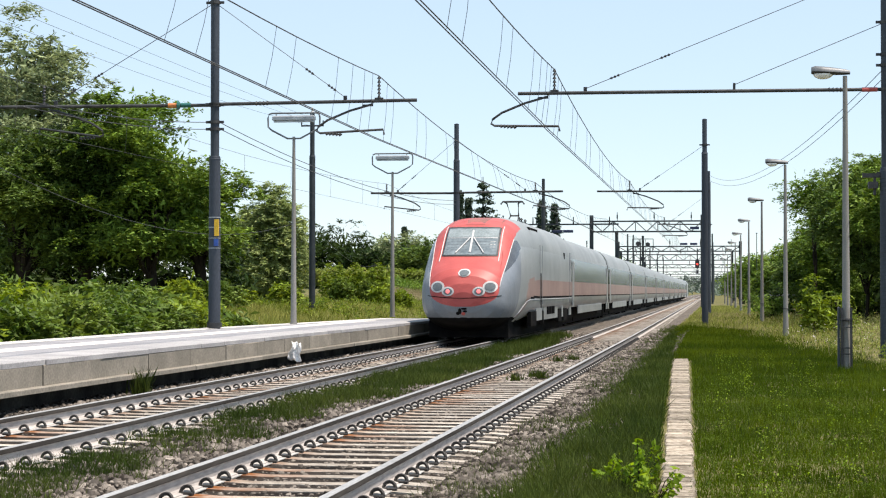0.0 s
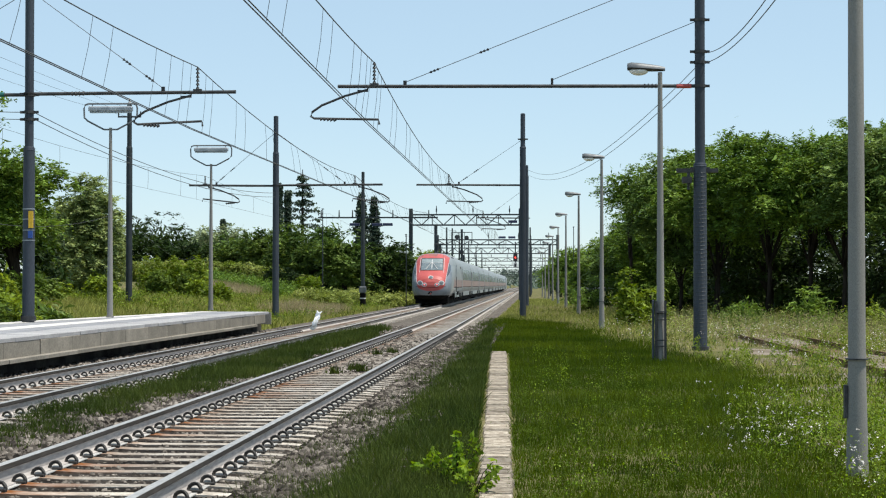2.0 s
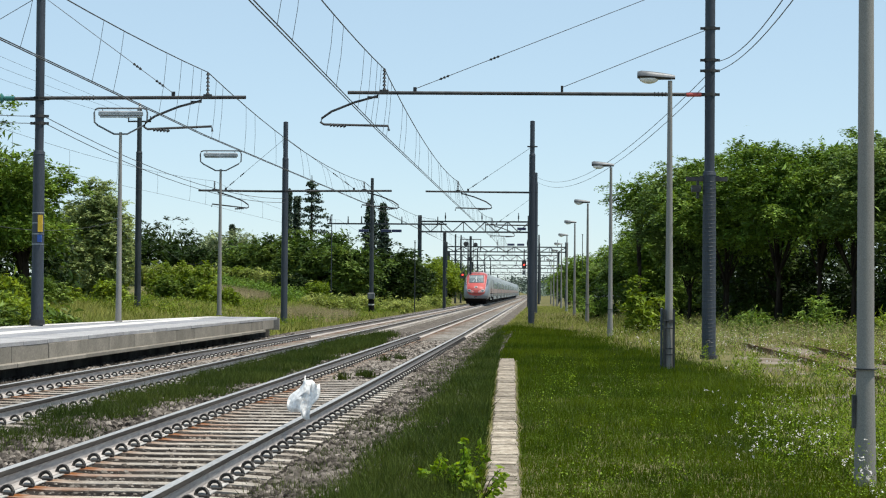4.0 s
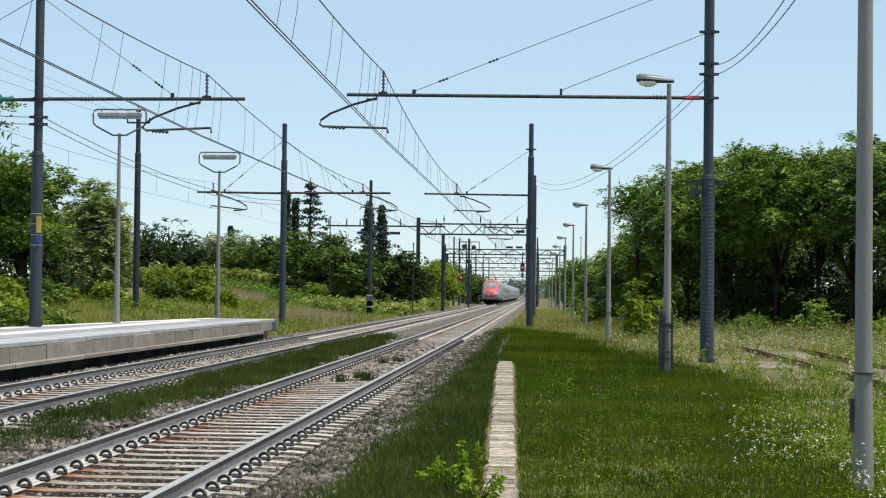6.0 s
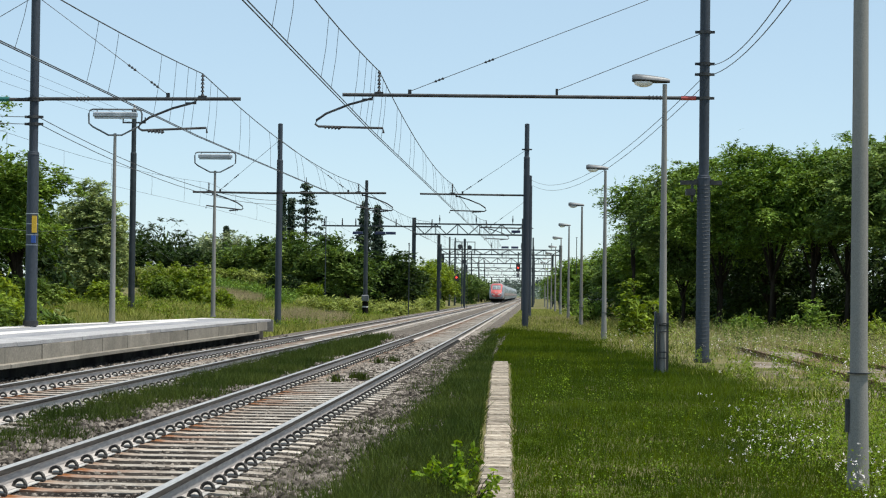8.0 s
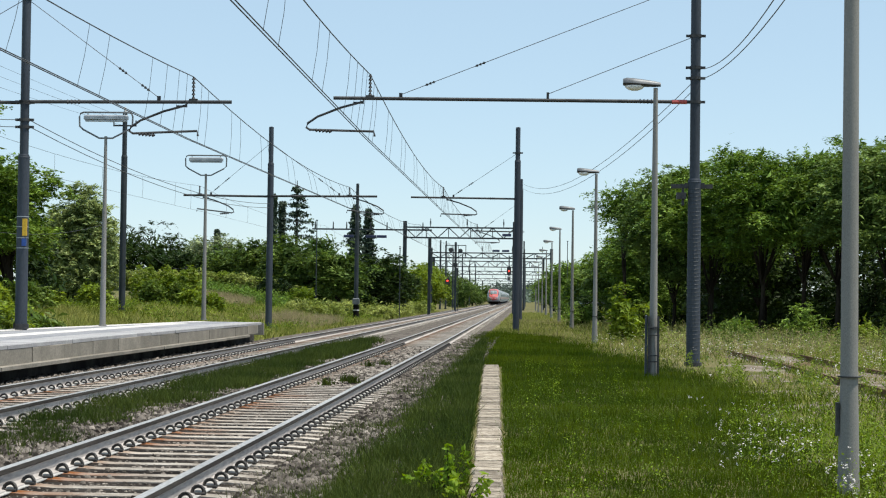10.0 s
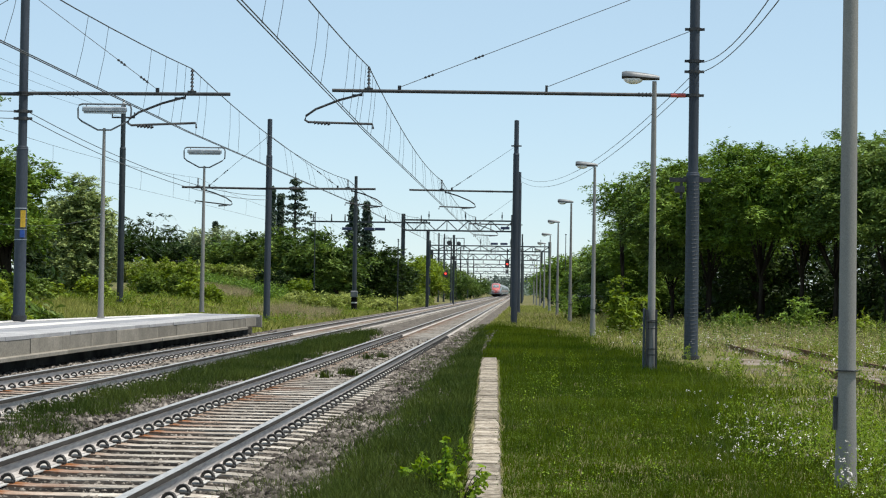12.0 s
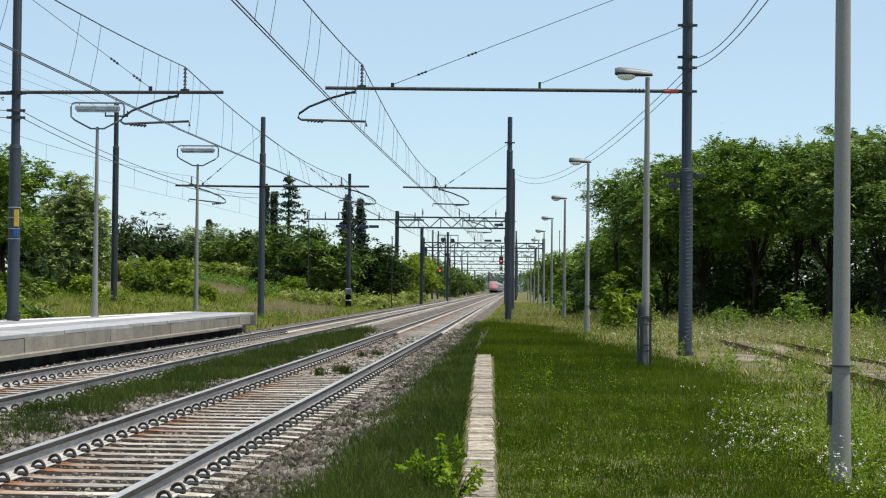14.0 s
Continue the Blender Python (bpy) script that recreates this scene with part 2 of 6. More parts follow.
class Geo:
    """Gathers vertices and faces of one mesh."""

    def __init__(self):
        self.v, self.f = [], []

    def add(self, v, f):
        k = len(self.v)
        self.v += [tuple(p) for p in v]
        self.f += [tuple(i + k for i in q) for q in f]
        return self

    def box(self, x0, x1, y0, y1, z0, z1):
        v = list(itertools.product((x0, x1), (y0, y1), (z0, z1)))
        return self.add(v, [(0, 1, 3, 2), (4, 6, 7, 5), (0, 4, 5, 1), (2, 3, 7, 6), (0, 2, 6, 4), (1, 5, 7, 3)])

    def slab(self, x0, x1, y0, y1, z0, z1, c=0.01):
        """A box with its upper edges worn off."""
        v = [(x0, y0, z0), (x1, y0, z0), (x1, y1, z0), (x0, y1, z0), (x0, y0, z1 - c), (x1, y0, z1 - c), (x1, y1, z1 - c), (x0, y1, z1 - c),
             (x0 + c, y0 + c, z1), (x1 - c, y0 + c, z1), (x1 - c, y1 - c, z1), (x0 + c, y1 - c, z1)]
        f = [(3, 2, 1, 0), (8, 9, 10, 11)]
        for i in range(4):
            j = (i + 1) % 4
            f += [(i, j, 4 + j, 4 + i), (4 + i, 4 + j, 8 + j, 8 + i)]
        return self.add(v, f)

    def tube(self, pts, r, seg=8, r1=None, close=False):
        """A round bar along points; its radius goes from r to r1."""
        pts = [Vector(p) for p in pts]
        n = len(pts)
        v, f = [], []
        for i, p in enumerate(pts):
            a, b = pts[(i - 1) % n if close else max(i - 1, 0)], pts[(i + 1) % n if close else min(i + 1, n - 1)]
            d = (b - a).normalized()
            up = Vector((0, 0, 1)) if abs(d.z) < 0.95 else Vector((1, 0, 0))
            s = d.cross(up).normalized()
            u = s.cross(d)
            rr = r if r1 is None else r + (r1 - r) * i / max(n - 1, 1)
            v += [p + (s * math.cos(6.2832 * k / seg) + u * math.sin(6.2832 * k / seg)) * rr for k in range(seg)]
        for i in range(n if close else n - 1):
            j = (i + 1) % n
            f += [(i * seg + k, j * seg + k, j * seg + (k + 1) % seg, i * seg + (k + 1) % seg) for k in range(seg)]
        if not close:
            f += [tuple(range(seg)), tuple((n - 1) * seg + k for k in reversed(range(seg)))]
        return self.add(v, f)

    def prism(self, outline, y0, y1):
        """An outline in x and z, drawn out along y."""
        n = len(outline)
        v = [(x, y0, z) for x, z in outline] + [(x, y1, z) for x, z in outline]
        f = [(i, (i + 1) % n, n + (i + 1) % n, n + i) for i in range(n)]
        return self.add(v, f + [tuple(reversed(range(n))), tuple(range(n, 2 * n))])

    def mesh(self, name, material, smooth=False):
        me = bpy.data.meshes.new(name)
        me.from_pydata([tuple(p) for p in self.v], [], self.f)
        bm = bmesh.new()
        bm.from_mesh(me)
        bmesh.ops.recalc_face_normals(bm, faces=bm.faces)
        bm.to_mesh(me)
        bm.free()
        me.materials.append(material)
        if smooth:
            me.shade_smooth()
            me.set_sharp_from_angle(angle=radians(40))
        return me


def part(name, geo, material, parent=None, label="", smooth=False, bevel=0.0):
    ob = new(name, geo.mesh(name, material, smooth))
    if parent is not None:
        ob.parent = parent
    if label:
        ob["label"] = label
    if bevel:
        b = ob.modifiers.new("worn_edge", "BEVEL")
        b.width, b.segments, b.limit_method = bevel, 2, "ANGLE"
    return ob


def thing(name, m, label, category, group="", kind=""):
    ob = new(name)
    ob.matrix_basis = m
    return tagged(ob, label, category, group, kind)


def raw_mesh(name, verts, corners, material):
    """A mesh of many equal small faces: verts (n, corners, 3)."""
    me = bpy.data.meshes.new(name)
    n = len(verts)
    me.vertices.add(n * corners)
    me.vertices.foreach_set("co", verts.astype(np.float32).ravel())
    me.loops.add(n * corners)
    me.loops.foreach_set("vertex_index", np.arange(n * corners, dtype=np.int32))
    me.polygons.add(n)
    me.polygons.foreach_set("loop_start", np.arange(0, n * corners, corners, dtype=np.int32))
    me.update(calc_edges=True)
    me.materials.append(material)
    return me


def ground_z(x, y):
    """Height of the ground: low under the tracks, a bank beyond the platform."""
    x, y = np.asarray(x, float), np.asarray(y, float)
    s = lambda a, b, v: (lambda q: q * q * (3 - 2 * q))(np.clip((v - a) / (b - a), 0, 1))
    z = 0.2 - 0.17 * s(-1.2, -1.9, x) + 0.17 * s(-9.0, -9.9, x) + 0.85 * s(-11.2, -16.5, x) + 0.9 * s(-15.0, -20.0, x) * s(98, 122, y)
    z = z + 0.05 * np.sin(x * 0.9 + 1) * np.sin(y * 0.37) * s(3, 8, np.abs(x + 5))
    return z

# ---- ground, tracks, platform ----
RAIL_TOP, NEAR, FAR = 0.35, -3.42, -7.09
PITCH = 0.555


def ground():
    xs = np.concatenate([-np.geomspace(1500, 30, 14), np.linspace(-26, 20, 70), np.geomspace(26, 1500, 14)])
    ys = np.concatenate([np.linspace(-60, 0, 6), np.linspace(5, 120, 60), np.geomspace(130, 4000, 24)])
    gx, gy = np.meshgrid(xs, ys)
    gz = ground_z(gx, gy)
    n = len(xs)
    g = Geo()
    g.v = list(zip(gx.ravel(), gy.ravel(), gz.ravel()))
    g.f = [(j * n + i, j * n + i + 1, (j + 1) * n + i + 1, (j + 1) * n + i) for j in range(len(ys) - 1) for i in range(n - 1)]
    tagged(part("ground", g, EARTH, smooth=True), "green grassy ground along a railway line", "ground", kind="structure")
    def level(crib):
        return [(-9.35, 0.0), (-9.2, 0.22), (-8.6, 0.20), (-8.3, crib), (-5.95, crib), (-5.7, 0.15), (-5.4, 0.16), (-4.9, 0.15), (-4.62, crib), (-2.22, crib), (-1.95, 0.14), (-1.7, 0.15), (-1.25, 0.0)]
    bed = part("ballast_bed", Geo().prism(level(0.161), -20, 33), BED_SHADED)
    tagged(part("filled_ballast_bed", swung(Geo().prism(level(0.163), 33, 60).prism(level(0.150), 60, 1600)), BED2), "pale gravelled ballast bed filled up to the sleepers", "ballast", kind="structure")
    tagged(bed, "brown ballast bed under the tracks with the shade between sleepers in its colour", "ballast", kind="structure")


def bend(y):
    """The line swings slowly to one side beyond the platform."""
    return -0.0026 * max(0.0, y - 60.0)


def swung(g):
    g.v = [(x + bend(y), y, z) for x, y, z in g.v]
    return g


def rail_outline(x, top=RAIL_TOP):
    half = [(0.024, -0.02), (0.022, -0.047), (0.012, -0.056), (0.010, -0.132), (0.022, -0.146), (0.075, -0.158), (0.075, -0.172)]
    return [(x + a, top + b) for a, b in half] + [(x - a, top + b) for a, b in reversed(half)]


def clip_geo():
    """A spring clip: a black loop standing up beside the rail, with a dark shoulder at its foot."""
    g = Geo()
    g.tube([(0.05 * math.cos(a), 0.02 * math.sin(a), 0.006 + 0.052 * math.sin(a)) for a in np.linspace(-0.3, math.pi + 0.3, 9)], 0.016, 5)
    g.slab(-0.06, 0.06, -0.05, -0.01, -0.02, 0.016, 0.008)
    return g


def track(name, x0, y_end, stain):
    t = thing(name, pose(x0, 0, 0), "railway track with steel rails on concrete sleepers", "railway track", "main line tracks", "structure")
    for s in (-1, 1):
        r = part("rail", swung(Geo().prism(rail_outline(s * 0.7525), -15, 60).prism(rail_outline(s * 0.7525), 60, y_end)), RAILSIDE, t, "steel rail with grey web")
        head = [(s * 0.7525 + a, RAIL_TOP + b) for a, b in ((0.036, -0.001), (0.036, -0.034), (0.022, -0.046), (-0.022, -0.046), (-0.036, -0.034), (-0.036, -0.001))]
        part("rail_head", swung(Geo().prism(head, -15, 60).prism(head, 60, y_end)), RAILHEAD, r, "dull brown-grey side of the rail head")
        part("running_surface", swung(Geo().slab(s * 0.7525 - 0.034, s * 0.7525 + 0.034, -15, 60, RAIL_TOP, RAIL_TOP + 0.004, 0.003).slab(s * 0.7525 - 0.034, s * 0.7525 + 0.034, 60, y_end, RAIL_TOP, RAIL_TOP + 0.004, 0.003)), RAILTOP, r, "polished rail head")
    g = Geo()
    prof = [(-1.15, 0.03), (-1.15, 0.14), (-1.10, 0.165), (-0.9, 0.178), (-0.6, 0.178), (-0.45, 0.168), (0.45, 0.168), (0.6, 0.178), (0.9, 0.178), (1.10, 0.165), (1.15, 0.14), (1.15, 0.03)]
    g.prism(prof, -0.11, 0.11)
    meshes = [g.mesh("sleeper", SLEEPER), g.mesh("sleeper", RUSTY)]
    clip = clip_geo().mesh("rail_clip", CLIP)
    plate = Geo().slab(-0.075, 0.075, -0.28, 0.28, 0.0, 0.012, 0.004).mesh("rail_pad", PAD)
    rng = random.Random(name)
    y = 8.0 - 38 * PITCH
    for i in range(300):
        near_end = y < 30
        o = new("sleeper", meshes[1 if rng.random() < stain * (1.6 if near_end else 0.5) else 0])
        o.parent, o.location = t, (bend(y) + rng.uniform(-0.015, 0.015), y, rng.uniform(-0.004, 0.004))
        o.rotation_euler.z = rng.uniform(-0.008, 0.008)
        if 7.9 < y < 62:
            for s, d in itertools.product((-1, 1), (-1, 1)):
                c = new("rail_clip", clip)
                c.parent, c.location = t, (s * 0.7525 + d * 0.088, y, 0.188)
                c.rotation_euler.z = rng.uniform(-0.1, 0.1) + (0 if d > 0 else math.pi)
        y += PITCH
    far = Geo()
    while y < 420:
        far.prism([(a, b) for a, b in prof], y - 0.11, y + 0.11)
        y += PITCH
    tagged(part("far_sleepers", swung(far), SLEEPER, t), kind="stuff")
    for s in (-1, 1):
        for d in (-1, 1):
            x = s * 0.7525 + d * 0.088
            strip = Geo().box(x - 0.03, x + 0.03, 8, 60, 0.176, 0.184)
            for k in range(94):
                y = 8 + k * PITCH
                strip.add([(x - 0.036, y - 0.006, 0.185), (x + 0.036, y - 0.006, 0.185), (x + 0.03, y + 0.075, 0.236), (x - 0.03, y + 0.075, 0.236), (x + 0.036, y + 0.08, 0.185), (x - 0.036, y + 0.08, 0.185)], [(0, 1, 2, 3), (3, 2, 4, 5), (1, 4, 2), (0, 3, 5)])
            part("pad_strip", strip, PAD, t, "pale rail foot strip")


def siding():
    """The rusty disused siding in the weeds."""
    t = thing("disused_siding", pose(6.65, 0, 0), "rusty overgrown disused siding track in weeds", "railway track", kind="structure")
    for s in (-1, 1):
        part("rail", Geo().prism(rail_outline(s * 0.7525, 0.36), 20, 110), RUST, t, "brown rusted rail")
    g = Geo().slab(-1.2, 1.2, -0.12, 0.12, 0.1, 0.2, 0.015).mesh("sleeper", OLDSLEEPER)
    for i in range(60):
        o = new("sleeper", g)
        o.parent, o.location = t, (0, 24 + i * 0.66, 0)


def platform():
    """An island platform with coping, asphalt top, concrete face panels and a recess under the lip, its shade put into
    the footing's colour.
    """
    p = thing("platform", pose(0, 0, 0), "concrete railway platform with pale edge strips and asphalt top", "platform", kind="structure")
    e0, top, end = -8.72, 0.87, 61.6
    back = lambda y: -12.45 if y < 44 else -12.45 + (y - 44) * 0.078
    ys = [-10, 20, 44, 53, end]
    v = [(e0 - 0.75, y, top) for y in ys] + [(back(y), y, top) for y in ys] + [(e0 - 0.75, y, 0.1) for y in ys] + [(back(y), y, 0.1) for y in ys]
    n, g = len(ys), Geo()
    g.add(v, [(i, i + 1, n + i + 1, n + i) for i in range(n - 1)] + [(n + i, n + i + 1, 3 * n + i + 1, 3 * n + i) for i in range(n - 1)]
          + [(n - 1, 2 * n - 1, 4 * n - 1, 3 * n - 1), (i0 := 0, n, 3 * n, 2 * n)])
    part("top_surface", g, PAVING, p, "grey asphalt platform top")
    strip = Geo()
    for a, b in zip(ys[1:-1], ys[2:]):
        strip.add([(back(a) + 0.02, a, top + 0.006), (back(a) + 0.62, a, top + 0.006), (back(b) + 0.62, b, top + 0.006), (back(b) + 0.02, b, top + 0.006)], [(0, 1, 2, 3)])
    strip.add([(-12.43, -10, top + 0.006), (-11.83, -10, top + 0.006), (-11.83, 20, top + 0.006), (-12.43, 20, top + 0.006)], [(0, 1, 2, 3)])
    part("edge_line", Geo().slab(e0 - 2.2, e0 - 1.65, -10, end - 5.0, top - 0.02, top + 0.007, 0.003), COPING, p, "whitish line set back from the platform edge")
    part("back_strip", strip, COPING, p, "pale paving strip along the back edge")
    part("footing", Geo().box(e0 - 0.7, e0 - 0.38, -10, end - 0.1, 0.0, 0.62), SHADED_FOOTING, p, "recessed footing wall coloured dark for the shade under the lip")
    part("end_wall", Geo().box(-10.95, e0 - 0.02, end + 0.02, end + 0.2, 0.45, top - 0.03).box(-10.95, e0 - 0.35, end, end + 0.16, 0.0, 0.45), CONC, p)
    # pieces: coping slabs, face panels and ledge blocks
    cope = Geo().slab(-0.78, 0.035, 0.006, 1.494, -0.07, 0.006, 0.012).mesh("coping_slab", EDGE)
    panel = Geo().slab(-0.10, 0.0, 0.014, 2.286, -0.34, -0.07, 0.01).mesh("face_panel", CONC)
    ledge = Geo().slab(-0.42, 0.10, 0.006, 4.59, -0.075, 0.0, 0.014).mesh("ledge_block", CONC)
    rng = random.Random(3)
    for k, (me, step, z, start) in enumerate(((cope, 1.5, top, 16.0), (panel, 2.3, top, 16.5), (ledge, 4.6, top - 0.34, 16.5))):
        y = start
        while y + step < end + 0.6:
            o = new(me.name.split(".")[0], me)
            o.parent, o.location = p, (e0 + rng.uniform(-0.008, 0.008) - 0.035 * (k == 0), y, z + rng.uniform(-0.003, 0.003))
            y += step
    part("coping_run", Geo().box(e0 - 0.78, e0, -10, 15.99, top - 0.07, top + 0.006), EDGE, p)
    part("face_run", Geo().box(e0 - 0.1, e0 - 0.01, -10, 16.49, top - 0.34, top - 0.07), CONC, p)
    part("ledge_run", Geo().box(e0 - 0.42, e0 + 0.1, -10, 16.49, top - 0.415, top - 0.34), CONC, p)


def trough():
    """Concrete cable trough covers let into the grass."""
    t = thing("cable_trough", pose(0, 0, 0), "weathered concrete cable trough covers in grass", "cable trough", kind="structure")
    rng = random.Random(5)
    y = 2.0
    shapes = [Geo().slab(-0.5, 0.5, -0.5, 0.5, -0.08, 0.0, 0.03).mesh("trough_cover", COVER)]
    while y < 42.3:
        long = rng.choice((0.3, 0.36, 0.42))
        k = (y - 14) / 28
        w = 0.255 + 0.09 * k
        o = new("trough_cover", shapes[0])
        o.parent = t
        o.location = (-0.29 - 0.505 * k + rng.uniform(-0.012, 0.012), y + long / 2, 0.245 + rng.uniform(-0.006, 0.006))
        o.scale = (w * rng.uniform(0.96, 1.03), long - rng.uniform(0.03, 0.06), 1)
        o.rotation_euler = (rng.uniform(-0.012, 0.012), rng.uniform(-0.02, 0.02), rng.uniform(-0.03, 0.03) - 0.018)
        y += long


# ---- masts, lamps, wires ----


def mast(x, y, z0, top, step, label, material=MAST, thick=0.145):
    """A stepped tubular catenary mast."""
    t = thing("catenary_mast", pose(x, y, z0), label, "catenary mast", "catenary masts")
    h, s = top - z0, step - z0
    part("lower_tube", Geo().tube([(0, 0, -0.3), (0, 0, s)], thick, 14, thick * 0.92), material, t, smooth=True)
    part("upper_tube", Geo().tube([(0, 0, s), (0, 0, s + 0.06), (0, 0, h)], thick * 0.72, 14), material, t, smooth=True)
    part("joint_collar", Geo().tube([(0, 0, s - 0.05), (0, 0, s + 0.03)], thick * 0.98, 14, thick * 0.8), material, t, smooth=True)
    part("base_flange", Geo().tube([(0, 0, 0.0), (0, 0, 0.12)], thick * 1.25, 14), IRON, t, smooth=True)
    part("cap", Geo().tube([(0, 0, h), (0, 0, h + 0.03)], thick * 0.76, 14, thick * 0.3), material, t, smooth=True)
    return t


def band(t, z, r=0.14):
    part("clamp_band", Geo().tube([(0, 0, z - 0.035), (0, 0, z + 0.035)], r, 14).box(-r - 0.09, r + 0.09, -0.025, 0.025, z - 0.03, z + 0.03), IRON, t)


def insulator(g, a, b, n=5, r=0.055):
    """Ribbed insulator discs between two points, and its core."""
    a, b = Vector(a), Vector(b)
    g.tube([a, b], r * 0.4, 6)
    for i in range(n):
        c = a + (b - a) * (i + 0.5) / n
        d = (b - a).normalized() * (b - a).length / n * 0.28
        g.tube([c - d, c + d], r, 8, r * 0.55)


def cantilever(t, z, reach, wire_x, wire_z, mess_z, flip, stay_z=None, stay_x=None, thick=0.043):
    """A horizontal arm out to reach, the messenger's support above it and the bent registration arm below; all in the mast's space."""
    s = 1 if reach > 0 else -1
    a = part("arm", Geo().tube([(0, 0, z), (reach, 0, z + 0.03)], thick, 10), IRON, t, "long dark tubular arm", smooth=True)
    band(t, z)
    g = Geo()
    insulator(g, (s * 1.0, 0, z + 0.005), (s * 1.35, 0, z + 0.008), 4, 0.06)
    part("arm_insulator", g, IRON, a)
    g = Geo()
    insulator(g, (wire_x, 0, z + 0.08), (wire_x, 0, mess_z), 6, 0.048)
    g.box(wire_x - 0.10, wire_x + 0.10, -0.04, 0.04, z + 0.04, z + 0.10)
    part("messenger_insulator", g, IRON, a)
    x1 = wire_x + flip * 0.15
    elbow = [(x1, 0, z - 0.05), (x1 + flip * 0.55, 0, z - 0.2), (x1 + flip * 1.1, 0, z - 0.42), (x1 + flip * 1.33, 0, z - 0.58), (x1 + flip * 1.36, 0, z - 0.68), (x1 + flip * 1.28, 0, z - 0.73), (wire_x - flip * 0.1, 0, wire_z + 0.10), (wire_x - flip * 0.12, 0, wire_z - 0.02)]
    r = part("registration_arm", Geo().tube(elbow, 0.028, 8), IRON, a, "bent registration arm", smooth=True)
    g = Geo()
    insulator(g, (x1 + flip * 1.15, 0, z - 0.74), (x1 + flip * 0.75, 0, z - 0.77), 5, 0.05)
    part("registration_insulator", g, IRON, r)
    part("drop_bracket", Geo().tube([(x1, 0, z + 0.0), (x1, 0, z - 0.08), (x1 + flip * 0.25, 0, z - 0.08)], 0.025, 8), IRON, a)
    if stay_z:
        g = Geo()
        g.tube([(0, 0, stay_z), (stay_x, 0, z + 0.12)], 0.0085, 6)
        part("stay_wire", g, WIRE, t)
        g = Geo()
        for q in (0.73, 0.9):
            c = Vector((stay_x * q, 0, stay_z + (z + 0.12 - stay_z) * q))
            d = Vector((stay_x, 0, z + 0.12 - stay_z)).normalized() * 0.13
            g = Geo()
            insulator(g, c - d, c + d, 3, 0.035)
            part("stay_insulator", g, IRON, t)
        part("stay_lug", Geo().box(stay_x - 0.04, stay_x + 0.04, -0.03, 0.03, z, z + 0.16), IRON, a)


def wire(name, pts, label, r=0.013, group="overhead wires"):
    ob = part(name, Geo().tube(pts, r, 5), WIRE, smooth=True)
    return tagged(ob, label, "overhead wire", group)


def hang(a, b, sag, n=14):
    a, b = Vector(a), Vector(b)
    return [a + (b - a) * (i / n) - Vector((0, 0, 4 * sag * (i / n) * (1 - i / n))) for i in range(n + 1)]


def catenary(supports, r=0.0105):
    """Messenger, twin contact wire and droppers over supports (y, contact x, contact z, messenger x, messenger z)."""
    for (y0, c0, cz0, m0, mz0), (y1, c1, cz1, m1, mz1) in zip(supports, supports[1:]):
        me = hang((m0, y0, mz0), (m1, y1, mz1), 0.40)
        wire("messenger_wire", me, "dark sagging messenger wire of the overhead line", r * 1.15)
        for d in (-0.03, 0.03) if y0 < 120 and r > 0.009 else (0,):
            wire("contact_wire", [(c0 + d, y0, cz0), (c1 + d, y1, cz1)], "straight dark contact wire over the track", r)
        if y0 > 210:
            continue
        for k, q in enumerate((0.03, 0.055, 0.15, 0.19, 0.29, 0.33, 0.44, 0.48, 0.59, 0.63, 0.74, 0.78, 0.88, 0.92, 0.955, 0.98)):
            i = q * 14
            if r < 0.009 and k % 2:
                continue
            lo = me[int(i)].lerp(me[int(i) + 1], i - int(i))
            p = (c0 + (c1 - c0) * q, y0 + (y1 - y0) * q, cz0 + (cz1 - cz0) * q)
            mid = (Vector(lo) + Vector(p)) / 2 + Vector((0.02, 0, 0))
            wire("dropper_wire", [lo, mid, p], "thin dropper wire between messenger and contact wire", 0.0048)


